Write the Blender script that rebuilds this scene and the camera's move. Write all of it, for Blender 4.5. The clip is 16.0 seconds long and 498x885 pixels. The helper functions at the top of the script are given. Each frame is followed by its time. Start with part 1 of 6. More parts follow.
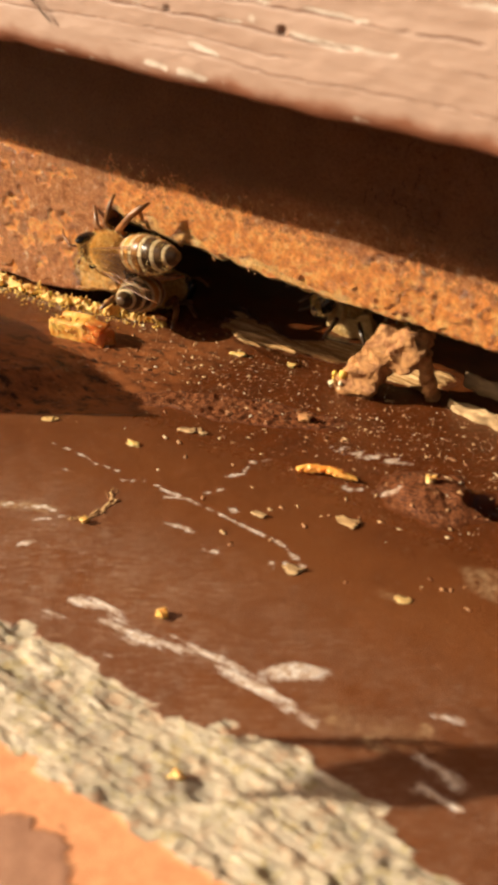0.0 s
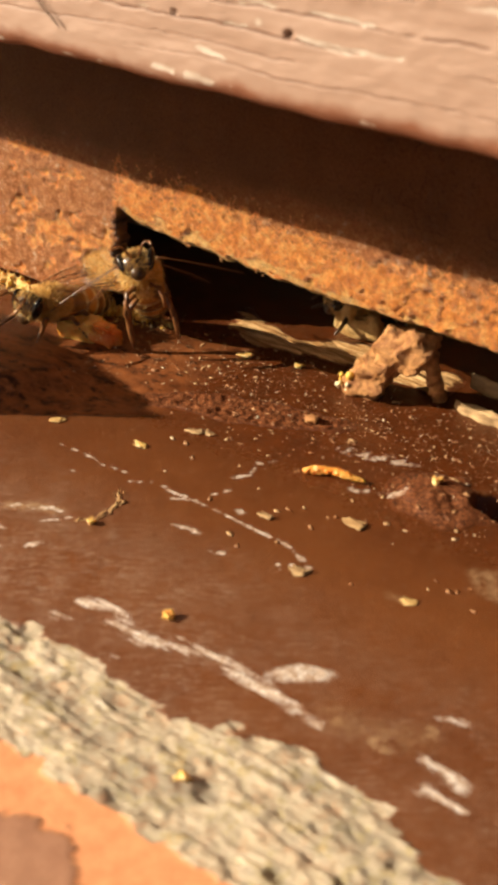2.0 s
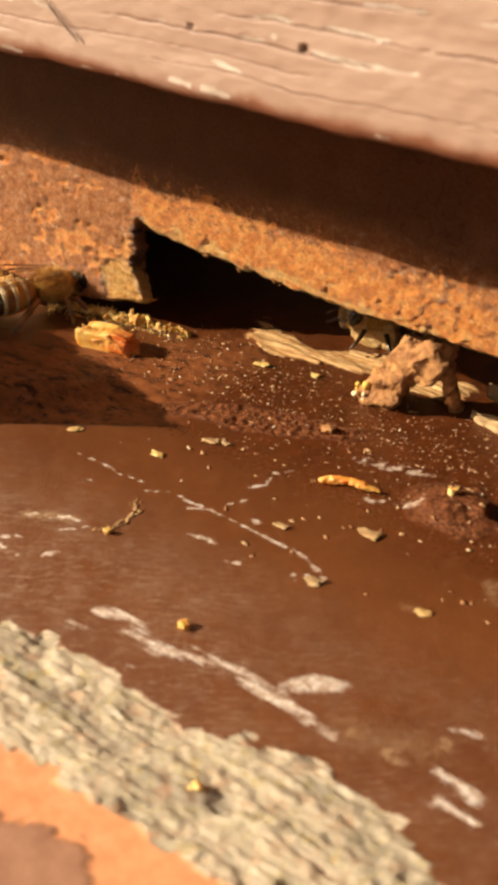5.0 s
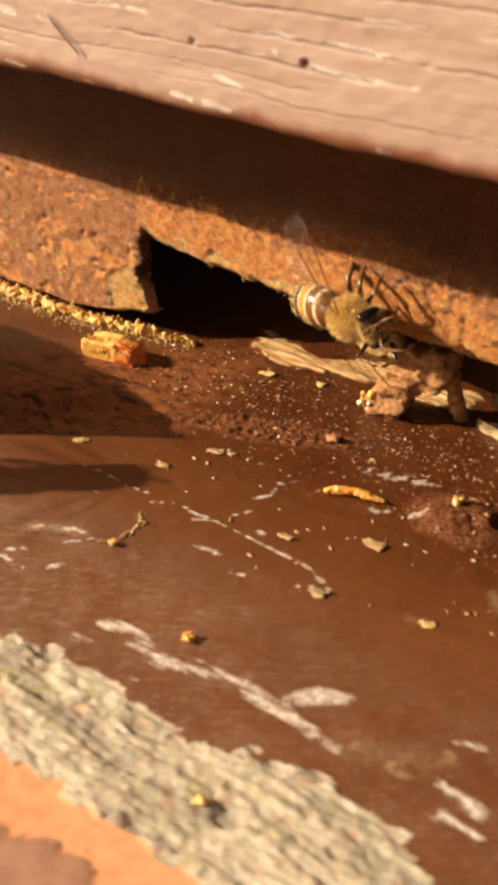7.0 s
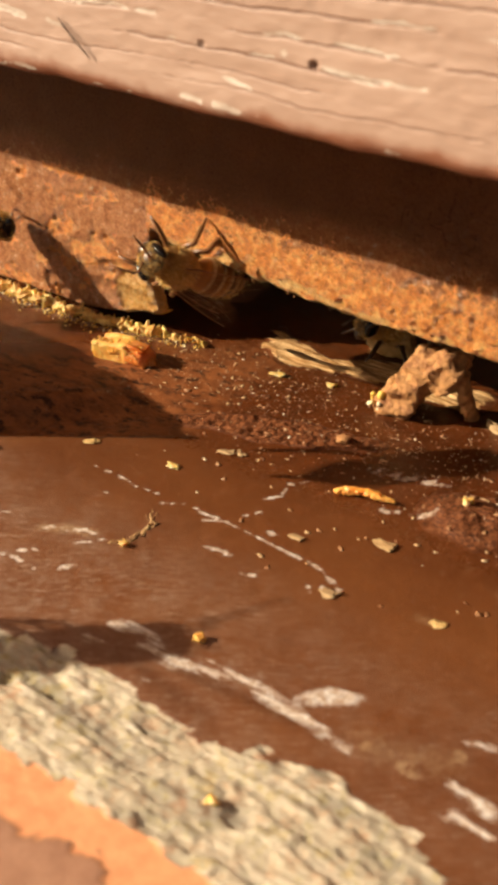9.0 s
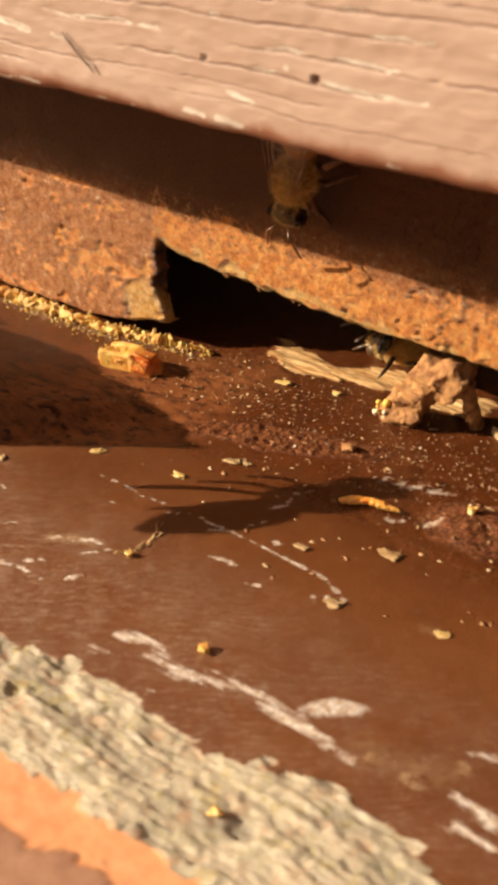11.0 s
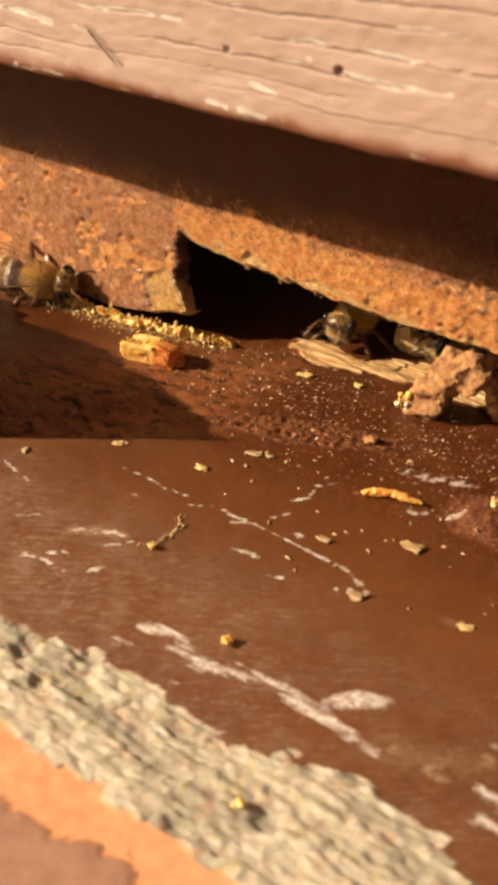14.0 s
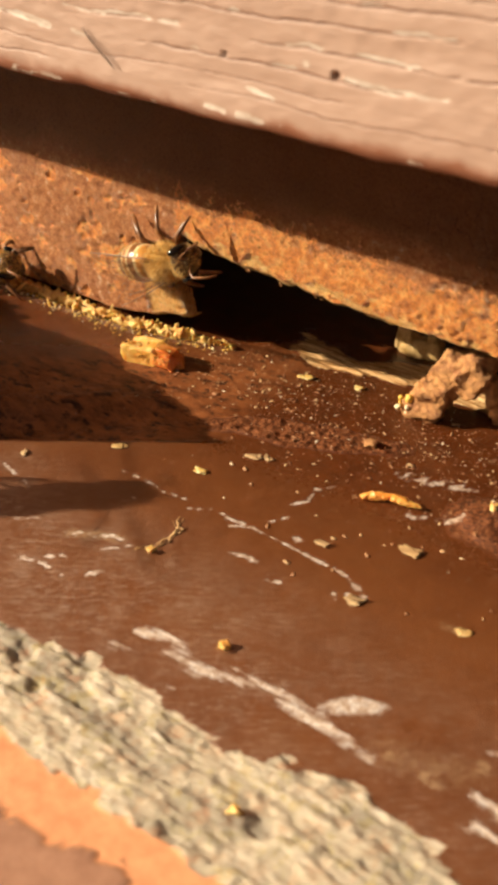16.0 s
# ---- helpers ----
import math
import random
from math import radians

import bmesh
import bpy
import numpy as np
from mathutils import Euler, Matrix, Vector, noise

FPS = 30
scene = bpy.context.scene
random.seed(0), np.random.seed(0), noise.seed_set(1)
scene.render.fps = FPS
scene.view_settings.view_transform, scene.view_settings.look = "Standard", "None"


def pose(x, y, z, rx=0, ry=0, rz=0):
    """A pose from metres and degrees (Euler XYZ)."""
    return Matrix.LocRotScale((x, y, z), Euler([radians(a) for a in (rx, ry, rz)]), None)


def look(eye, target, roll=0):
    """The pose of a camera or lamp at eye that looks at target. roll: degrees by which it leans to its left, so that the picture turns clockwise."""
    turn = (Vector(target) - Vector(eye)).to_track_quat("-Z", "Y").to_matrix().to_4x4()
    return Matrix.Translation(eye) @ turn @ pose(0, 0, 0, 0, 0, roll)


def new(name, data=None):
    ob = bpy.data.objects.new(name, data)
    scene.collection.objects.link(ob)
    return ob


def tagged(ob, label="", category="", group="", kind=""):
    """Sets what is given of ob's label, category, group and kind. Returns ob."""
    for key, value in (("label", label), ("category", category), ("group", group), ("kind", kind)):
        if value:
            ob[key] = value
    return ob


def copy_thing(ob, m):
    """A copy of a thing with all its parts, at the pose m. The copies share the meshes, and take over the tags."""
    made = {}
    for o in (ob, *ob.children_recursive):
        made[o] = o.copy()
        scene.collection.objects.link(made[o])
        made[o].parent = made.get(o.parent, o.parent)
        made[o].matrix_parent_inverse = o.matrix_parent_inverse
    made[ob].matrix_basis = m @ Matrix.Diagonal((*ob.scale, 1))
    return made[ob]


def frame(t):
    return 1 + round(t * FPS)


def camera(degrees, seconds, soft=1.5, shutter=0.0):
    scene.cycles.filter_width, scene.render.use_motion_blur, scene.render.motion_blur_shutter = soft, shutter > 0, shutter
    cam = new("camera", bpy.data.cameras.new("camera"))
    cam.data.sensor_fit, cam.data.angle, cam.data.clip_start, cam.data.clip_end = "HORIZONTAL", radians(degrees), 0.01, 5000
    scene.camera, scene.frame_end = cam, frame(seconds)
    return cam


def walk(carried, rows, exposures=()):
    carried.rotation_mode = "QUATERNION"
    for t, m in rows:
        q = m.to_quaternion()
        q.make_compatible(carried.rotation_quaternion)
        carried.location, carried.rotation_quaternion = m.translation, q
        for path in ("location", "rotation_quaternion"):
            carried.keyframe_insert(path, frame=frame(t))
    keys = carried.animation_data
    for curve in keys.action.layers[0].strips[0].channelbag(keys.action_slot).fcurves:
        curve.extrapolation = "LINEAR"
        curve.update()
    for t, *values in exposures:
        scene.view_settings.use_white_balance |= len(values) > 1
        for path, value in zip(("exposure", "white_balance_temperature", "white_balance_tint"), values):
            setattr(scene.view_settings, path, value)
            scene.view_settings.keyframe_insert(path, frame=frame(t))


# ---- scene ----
cam = camera(22.668, 16.0, soft=4.2, shutter=0.12)
cam.data.dof.use_dof = True
cam.data.dof.focus_distance = 0.112
cam.data.dof.aperture_fstop = 130.0
PATH = [
    (0.0, look((0.06871, -0.07847, 0.04995), (0.01147, 0.00551, -0.01148), 2.48)),
    (0.5, look((0.06886, -0.07839, 0.05029), (0.01161, 0.00552, -0.01121), 2.49)),
    (1.0, look((0.06889, -0.07832, 0.05021), (0.01146, 0.00556, -0.01120), 2.45)),
    (1.5, look((0.06897, -0.07822, 0.05059), (0.01134, 0.00540, -0.01095), 2.38)),
    (2.0, look((0.06883, -0.07843, 0.05036), (0.01102, 0.00495, -0.01134), 2.32)),
    (2.5, look((0.06871, -0.07868, 0.05058), (0.01088, 0.00468, -0.01113), 2.34)),
    (3.0, look((0.06858, -0.07896, 0.05030), (0.01049, 0.00430, -0.01132), 2.25)),
    (3.5, look((0.06876, -0.07867, 0.05081), (0.01027, 0.00418, -0.01097), 2.09)),
    (4.0, look((0.06905, -0.07847, 0.05092), (0.01008, 0.00418, -0.01068), 1.99)),
    (6.5, look((0.06928, -0.07798, 0.05151), (0.00910, 0.00393, -0.00989), 1.56)),
    (7.0, look((0.06941, -0.07780, 0.05175), (0.00897, 0.00387, -0.00971), 1.28)),
    (7.5, look((0.06935, -0.07779, 0.05160), (0.00870, 0.00381, -0.00976), 1.22)),
    (8.0, look((0.06942, -0.07778, 0.05174), (0.00853, 0.00365, -0.00961), 1.14)),
    (8.5, look((0.06943, -0.07782, 0.05189), (0.00842, 0.00344, -0.00956), 0.97)),
    (9.0, look((0.06947, -0.07790, 0.05189), (0.00826, 0.00319, -0.00958), 0.86)),
    (11.5, look((0.06992, -0.07737, 0.05301), (0.00760, 0.00271, -0.00867), 0.16)),
    (12.0, look((0.07004, -0.07713, 0.05320), (0.00745, 0.00255, -0.00872), -0.04)),
    (12.5, look((0.07010, -0.07699, 0.05333), (0.00716, 0.00239, -0.00864), -0.15)),
    (13.0, look((0.07003, -0.07716, 0.05320), (0.00688, 0.00200, -0.00884), -0.24)),
    (13.5, look((0.06978, -0.07757, 0.05287), (0.00656, 0.00156, -0.00913), -0.23)),
    (14.0, look((0.06958, -0.07772, 0.05271), (0.00633, 0.00128, -0.00941), -0.23)),
    (14.5, look((0.06977, -0.07753, 0.05297), (0.00615, 0.00127, -0.00901), -0.28)),
    (15.0, look((0.06969, -0.07765, 0.05290), (0.00595, 0.00101, -0.00914), -0.31)),
    (15.5, look((0.06974, -0.07741, 0.05286), (0.00594, 0.00115, -0.00926), -0.32)),
    (16.0, look((0.06987, -0.07701, 0.05314), (0.00616, 0.00138, -0.00930), -0.33)),
]
walk(cam, PATH)

# One working unit: the entrance gap is eight units, 9.5 mm, high.
U = 0.0011875

# ---- light ----
SUN = Vector((1.5, 1.0, -0.848)).normalized()      # the way the sunlight travels
world = bpy.data.worlds.new("sky")
scene.world = world
world.use_nodes = True
wn = world.node_tree
sky = wn.nodes.new("ShaderNodeTexSky")
sky.sky_type = "NISHITA"
sky.sun_disc = False
sky.air_density, sky.dust_density = 0.7, 4.0
sky.sun_elevation = math.asin(-SUN.z)
sky.sun_rotation = math.atan2(-SUN.x, -SUN.y)
haze = wn.nodes.new("ShaderNodeMix")
haze.data_type, haze.blend_type = "RGBA", "MULTIPLY"
haze.inputs[0].default_value = 1.0
haze.inputs[7].default_value = (1.0, 0.84, 0.65, 1)      # warm evening haze
wn.links.new(sky.outputs["Color"], haze.inputs[6])
wn.links.new(haze.outputs[2], wn.nodes["Background"].inputs["Color"])
wn.nodes["Background"].inputs["Strength"].default_value = 0.046
sun = new("sun", bpy.data.lights.new("sun", "SUN"))
sun.data.energy = 4.62
sun.data.angle = radians(0.55)
sun.data.color = (1.0, 0.87, 0.675)
sun.matrix_world = look((-0.5, -0.33, 0.27), (0, 0, 0))
sun.rotation_euler = SUN.to_track_quat("-Z", "Y").to_euler()
scene.view_settings.exposure = 0.8


# ---- noise on grids ----
TABLES = {}


def lattice(x, y, seed):
    """Smooth value noise from 0 to 1 at the places x, y."""
    if seed not in TABLES:
        TABLES[seed] = np.random.RandomState(seed).rand(256, 256)
    table = TABLES[seed]
    i, j = np.floor(x).astype(int), np.floor(y).astype(int)
    u, v = x - i, y - j
    u, v = u * u * (3 - 2 * u), v * v * (3 - 2 * v)
    a, b = table[i % 256, j % 256], table[(i + 1) % 256, j % 256]
    c, d = table[i % 256, (j + 1) % 256], table[(i + 1) % 256, (j + 1) % 256]
    return a + (b - a) * u + (c - a) * v + (a - b - c + d) * u * v


def fbm(x, y, seed, octaves=4):
    total, weight, amount = 0.0, 0.0, 1.0
    for o in range(octaves):
        total = total + amount * lattice(x * 2.0**o + 17.3 * o, y * 2.0**o + 5.1 * o, seed + o)
        weight += amount
        amount *= 0.5
    return total / weight


def step(a, b, v):
    t = np.clip((v - a) / (b - a), 0, 1)
    return t * t * (3 - 2 * t)


def along(x, y, points, width):
    """1 on a broken line of points, falling to 0 at its width."""
    best = np.full(np.shape(x), 1e9)
    for (ax, ay), (bx, by) in zip(points, points[1:]):
        dx, dy = bx - ax, by - ay
        t = np.clip(((x - ax) * dx + (y - ay) * dy) / (dx * dx + dy * dy), 0, 1)
        best = np.minimum(best, np.hypot(x - ax - t * dx, y - ay - t * dy))
    return np.clip(1 - best / width, 0, 1)


def cells(x, y, seed):
    """Uneven cells one unit wide: gap to the rim, two chance numbers and the cell's heart."""
    if ("cells", seed) not in TABLES:
        TABLES["cells", seed] = np.random.RandomState(seed).rand(4, 256, 256)
    rnd = TABLES["cells", seed]
    i, j = np.floor(x).astype(int), np.floor(y).astype(int)
    near = np.full(np.shape(x), 9.0)
    second, first, other, hx, hy = near.copy(), near.copy(), near.copy(), near.copy(), near.copy()
    for di in (-1, 0, 1):
        for dj in (-1, 0, 1):
            a, b = (i + di) % 256, (j + dj) % 256
            cx, cy = i + di + 0.1 + 0.8 * rnd[0, a, b], j + dj + 0.1 + 0.8 * rnd[1, a, b]
            d = np.hypot(x - cx, y - cy)
            closer = d < near
            second = np.where(closer, near, np.minimum(second, d))
            near = np.where(closer, d, near)
            first, other = np.where(closer, rnd[2, a, b], first), np.where(closer, rnd[3, a, b], other)
            hx, hy = np.where(closer, cx, hx), np.where(closer, cy, hy)
    return second - near, first, other, hx, hy


# ---- materials ----
def tree_of(name):
    m = bpy.data.materials.new(name)
    m.use_nodes = True
    return m, m.node_tree, m.node_tree.nodes["Principled BSDF"]


def coords(nt, stretch=(1, 1, 1), source="Object"):
    tc = nt.nodes.new("ShaderNodeTexCoord")
    mp = nt.nodes.new("ShaderNodeMapping")
    mp.inputs["Scale"].default_value = [s / U for s in stretch]
    nt.links.new(tc.outputs[source], mp.inputs["Vector"])
    return mp.outputs["Vector"]


def streak_coords(nt, turn, stretch):
    """Coordinates drawn out along a line turned about the upright."""
    tc = nt.nodes.new("ShaderNodeTexCoord")
    mp = nt.nodes.new("ShaderNodeMapping")
    mp.vector_type = "TEXTURE"
    mp.inputs["Rotation"].default_value = (0, 0, radians(turn))
    mp.inputs["Scale"].default_value = [U / s for s in stretch]
    nt.links.new(tc.outputs["Object"], mp.inputs["Vector"])
    return mp.outputs["Vector"]


def noise_node(nt, vec, scale, detail=6.0, rough=0.6):
    n = nt.nodes.new("ShaderNodeTexNoise")
    n.inputs["Scale"].default_value = scale
    n.inputs["Detail"].default_value = detail
    n.inputs["Roughness"].default_value = rough
    nt.links.new(vec, n.inputs["Vector"])
    return n.outputs["Fac"]


def ramp(nt, fac, *stops):
    r = nt.nodes.new("ShaderNodeValToRGB")
    while len(r.color_ramp.elements) < len(stops):
        r.color_ramp.elements.new(0.5)
    for e, (p, c) in zip(r.color_ramp.elements, stops):
        e.position = p
        e.color = (c, c, c, 1) if isinstance(c, float) else (*c, 1)
    nt.links.new(fac, r.inputs["Fac"])
    return r.outputs["Color"]


def mix(nt, fac, a, b):
    m = nt.nodes.new("ShaderNodeMix")
    m.data_type = "RGBA"
    for socket, v in ((m.inputs[0], fac), (m.inputs[6], a), (m.inputs[7], b)):
        if isinstance(v, (tuple, list)):
            socket.default_value = (*v, 1)
        elif isinstance(v, float):
            socket.default_value = v
        else:
            nt.links.new(v, socket)
    return m.outputs[2]


def mask_of(nt, name):
    a = nt.nodes.new("ShaderNodeAttribute")
    a.attribute_name = name
    return a.outputs["Fac"]


def ragged(nt, mask, grain, amount=0.9, low=0.42, high=0.58):
    """A mask whose soft rims are broken up by a grain."""
    add = nt.nodes.new("ShaderNodeMath")
    add.operation = "MULTIPLY_ADD"
    nt.links.new(grain, add.inputs[0])
    add.inputs[1].default_value = amount
    sub = nt.nodes.new("ShaderNodeMath")
    sub.operation = "SUBTRACT"
    nt.links.new(mask, sub.inputs[0])
    sub.inputs[1].default_value = amount / 2
    nt.links.new(sub.outputs[0], add.inputs[2])
    return ramp(nt, add.outputs[0], (low, 0.0), (high, 1.0))


def bump(nt, bsdf, height, strength, depth):
    b = nt.nodes.new("ShaderNodeBump")
    b.inputs["Strength"].default_value = strength
    b.inputs["Distance"].default_value = depth * U
    nt.links.new(height, b.inputs["Height"])
    nt.links.new(b.outputs["Normal"], bsdf.inputs["Normal"])


def board_material():
    """Glossy brown paint with dust, bare grey wood, orange primer and rough crust, by the board's wear."""
    m, nt, b = tree_of("worn_brown_paint")
    v = coords(nt)
    grain = coords(nt, (0.35, 1.0, 1.0))
    paint = ramp(nt, noise_node(nt, v, 0.10, 8), (0.3, (0.127, 0.038, 0.0105)), (0.55, (0.164, 0.052, 0.0145)), (0.75, (0.192, 0.068, 0.022)))
    worn = ramp(nt, noise_node(nt, v, 0.5, 8, 0.7), (0.3, (0.066, 0.017, 0.0045)), (0.7, (0.128, 0.033, 0.0078)))
    paint = mix(nt, mask_of(nt, "polished"), paint, worn)
    dust = ramp(nt, noise_node(nt, v, 0.38, 12, 0.82), (0.44, 0.0), (0.54, 0.18), (0.66, 0.55))
    dust = mix(nt, mask_of(nt, "dusty"), (0.0, 0.0, 0.0), dust)
    paint = mix(nt, dust, paint, (0.34, 0.20, 0.125))
    fleck = ramp(nt, noise_node(nt, v, 3.0, 6, 0.75), (0.62, 0.0), (0.69, 0.6))
    paint = mix(nt, mix(nt, mask_of(nt, "fleck"), (0.0, 0.0, 0.0), fleck), paint, (0.42, 0.27, 0.15))
    smudge = ramp(nt, noise_node(nt, streak_coords(nt, 40, (0.35, 1.0, 1.0)), 1.9, 9, 0.85), (0.555, 0.0), (0.66, 0.6))
    paint = mix(nt, mix(nt, mask_of(nt, "dusty"), (0.0, 0.0, 0.0), smudge), paint, (0.50, 0.34, 0.22))
    film = ramp(nt, noise_node(nt, streak_coords(nt, 20, (0.4, 1.0, 1.0)), 0.16, 10, 0.7), (0.38, 0.0), (0.52, 0.09), (0.68, 0.24))
    paint = mix(nt, mix(nt, mask_of(nt, "dusty"), (0.0, 0.0, 0.0), film), paint, (0.22, 0.128, 0.086))
    fine = ramp(nt, noise_node(nt, streak_coords(nt, 38, (0.22, 1.0, 1.0)), 4.2, 10, 0.85), (0.50, 0.0), (0.59, 0.45), (0.65, 0.85))
    grey = ramp(nt, noise_node(nt, v, 0.22, 8, 0.7), (0.40, 0.15), (0.60, 1.0))
    fine = mix(nt, mask_of(nt, "dusty"), (0.0, 0.0, 0.0), mix(nt, grey, (0.0, 0.0, 0.0), fine))
    paint = mix(nt, fine, paint, (0.50, 0.38, 0.29))
    tan_dust = ramp(nt, noise_node(nt, v, 1.4, 10, 0.8), (0.42, 0.0), (0.58, 0.85))
    paint = mix(nt, mix(nt, mask_of(nt, "smear"), (0.0, 0.0, 0.0), tan_dust), paint, (0.46, 0.30, 0.16))
    tone = ramp(nt, mask_of(nt, "tone"), (0.0, (0.12, 0.09, 0.06)), (0.2, (0.34, 0.27, 0.185)), (0.42, (0.51, 0.425, 0.315)), (0.62, (0.65, 0.575, 0.475)), (0.85, (0.86, 0.82, 0.75)))
    stain = ramp(nt, noise_node(nt, grain, 4.6, 10, 0.9), (0.36, (0.36, 0.26, 0.17)), (0.44, (0.74, 0.66, 0.54)), (0.51, (0.98, 0.94, 0.82)), (0.60, (1.18, 1.14, 1.06)))
    mul = nt.nodes.new("ShaderNodeMix")
    mul.data_type, mul.blend_type = "RGBA", "MULTIPLY"
    mul.inputs[0].default_value = 0.9
    nt.links.new(tone, mul.inputs[6])
    nt.links.new(stain, mul.inputs[7])
    hue = ramp(nt, noise_node(nt, v, 0.7, 6, 0.75), (0.34, (0.66, 0.34, 0.22)), (0.43, (0.60, 0.47, 0.34)), (0.52, (0.70, 0.64, 0.52)), (0.60, (0.56, 0.48, 0.25)), (0.68, (0.64, 0.40, 0.16)))
    wood = mix(nt, 0.40, mul.outputs[2], hue)
    primer = ramp(nt, noise_node(nt, v, 0.8, 8), (0.35, (0.70, 0.29, 0.125)), (0.65, (0.82, 0.385, 0.18)))
    faded = ramp(nt, noise_node(nt, v, 0.7, 9, 0.7), (0.3, (0.32, 0.15, 0.085)), (0.7, (0.45, 0.235, 0.14)))
    crust = ramp(nt, noise_node(nt, v, 5.0, 8, 0.85), (0.42, (0.030, 0.010, 0.004)), (0.52, (0.17, 0.050, 0.014)), (0.61, (0.36, 0.140, 0.055)), (0.68, (0.68, 0.45, 0.28)))
    # dark stops and spots paint the shade of small pits into this colour
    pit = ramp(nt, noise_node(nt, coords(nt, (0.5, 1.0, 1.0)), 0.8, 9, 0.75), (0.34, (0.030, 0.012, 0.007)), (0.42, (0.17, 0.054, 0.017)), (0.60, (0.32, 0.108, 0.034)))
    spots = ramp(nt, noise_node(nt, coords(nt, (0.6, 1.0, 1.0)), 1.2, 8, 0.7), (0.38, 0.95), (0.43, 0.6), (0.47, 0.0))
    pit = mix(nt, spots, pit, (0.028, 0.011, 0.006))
    scuff = ramp(nt, noise_node(nt, v, 1.9, 9, 0.8), (0.36, (0.36, 0.21, 0.12)), (0.48, (0.66, 0.52, 0.40)), (0.58, (0.90, 0.83, 0.75)))
    rag = noise_node(nt, v, 1.9, 6, 0.7)
    crusty = ragged(nt, mask_of(nt, "crust"), rag, 1.1)
    scuffed = ragged(nt, mask_of(nt, "scuff"), noise_node(nt, v, 2.0, 8, 0.85), 2.3, 0.22, 1.0)
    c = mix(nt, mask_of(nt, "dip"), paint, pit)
    c = mix(nt, crusty, c, crust)
    c = mix(nt, scuffed, c, scuff)
    tan = ramp(nt, noise_node(nt, coords(nt, (0.16, 2.2, 1.0)), 2.4, 10, 0.75), (0.34, (0.15, 0.058, 0.018)), (0.46, (0.44, 0.22, 0.075)), (0.60, (0.78, 0.52, 0.25)))
    c = mix(nt, ragged(nt, mask_of(nt, "torn"), noise_node(nt, grain, 1.6, 9, 0.75), 2.0), c, tan)
    c = mix(nt, mask_of(nt, "faded"), c, faded)
    c = mix(nt, mask_of(nt, "primer"), c, primer)
    c = mix(nt, mask_of(nt, "wood"), c, wood)
    nt.links.new(c, b.inputs["Base Color"])
    rough = mix(nt, noise_node(nt, v, 1.4, 8, 0.7), (0.24, 0.24, 0.24), (0.50, 0.50, 0.50))
    rough = mix(nt, mask_of(nt, "polished"), rough, mix(nt, noise_node(nt, v, 2.2, 8, 0.75), (0.10, 0.10, 0.10), (0.34, 0.34, 0.34)))
    rough = mix(nt, dust, rough, (0.7, 0.7, 0.7))
    for name, value in (("dip", 0.5), ("crust", 0.9), ("scuff", 0.8), ("torn", 0.8), ("faded", 0.75), ("primer", 0.7), ("wood", 0.9)):
        rough = mix(nt, mask_of(nt, name), rough, (value, value, value))
    nt.links.new(rough, b.inputs["Roughness"])
    gloss = (0.45, 0.45, 0.45)
    for name in ("crust", "dip", "wood", "torn"):
        gloss = mix(nt, mask_of(nt, name), gloss, (0.12, 0.12, 0.12))
    nt.links.new(gloss, b.inputs["Specular IOR Level"])
    bump(nt, b, noise_node(nt, v, 3.2, 10, 0.75), 0.5, 0.12)
    return m


def block_material():
    """Brown paint with fine blisters, worn through to orange primer and, at the gap, to raw wood."""
    m, nt, b = tree_of("blistered_brown_paint")
    v = coords(nt)
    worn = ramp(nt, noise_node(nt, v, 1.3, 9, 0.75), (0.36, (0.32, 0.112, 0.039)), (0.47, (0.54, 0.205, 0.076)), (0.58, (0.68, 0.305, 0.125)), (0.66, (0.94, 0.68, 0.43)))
    # darker, even tone puts the overhang's shade into the upper block's colour
    upper_shade = ramp(nt, noise_node(nt, v, 0.3, 6, 0.6), (0.3, (0.165, 0.060, 0.023)), (0.7, (0.22, 0.082, 0.033)))
    paint = mix(nt, mask_of(nt, "upper_shade"), worn, upper_shade)
    primer = ramp(nt, noise_node(nt, v, 1.5, 8, 0.7), (0.32, (0.56, 0.155, 0.026)), (0.5, (0.86, 0.31, 0.060)), (0.64, (0.96, 0.50, 0.15)))
    raw = ramp(nt, noise_node(nt, v, 1.9, 9, 0.75), (0.28, (0.46, 0.165, 0.035)), (0.46, (0.84, 0.42, 0.11)), (0.66, (0.95, 0.64, 0.25)))
    grit = noise_node(nt, v, 1.7, 9, 0.75)
    flaked = ragged(nt, mask_of(nt, "primer"), grit, 2.6, 0.44, 0.60)
    c = mix(nt, flaked, paint, primer)
    c = mix(nt, ragged(nt, mask_of(nt, "wood"), grit, 1.6), c, raw)
    pits = ramp(nt, noise_node(nt, v, 4.5, 8, 0.8), (0.38, (0.20, 0.11, 0.06)), (0.48, (0.95, 0.95, 0.95)), (0.62, (1.35, 1.4, 1.45)))
    dark = nt.nodes.new("ShaderNodeMix")
    dark.data_type, dark.blend_type = "RGBA", "MULTIPLY"
    dark.inputs[0].default_value = 0.40
    nt.links.new(c, dark.inputs[6])
    nt.links.new(pits, dark.inputs[7])
    # dark brown paints the shade of the gap's torn, inward-turning side
    c = mix(nt, mask_of(nt, "rim_shade"), dark.outputs[2], (0.10, 0.045, 0.02))
    nt.links.new(c, b.inputs["Base Color"])
    rough = mix(nt, flaked, (0.22, 0.22, 0.22), (0.40, 0.40, 0.40))
    nt.links.new(rough, b.inputs["Roughness"])
    b.inputs["Specular IOR Level"].default_value = 0.6
    height = noise_node(nt, v, 3.8, 9, 0.8)
    bump(nt, b, height, 1.0, 0.55)
    return m


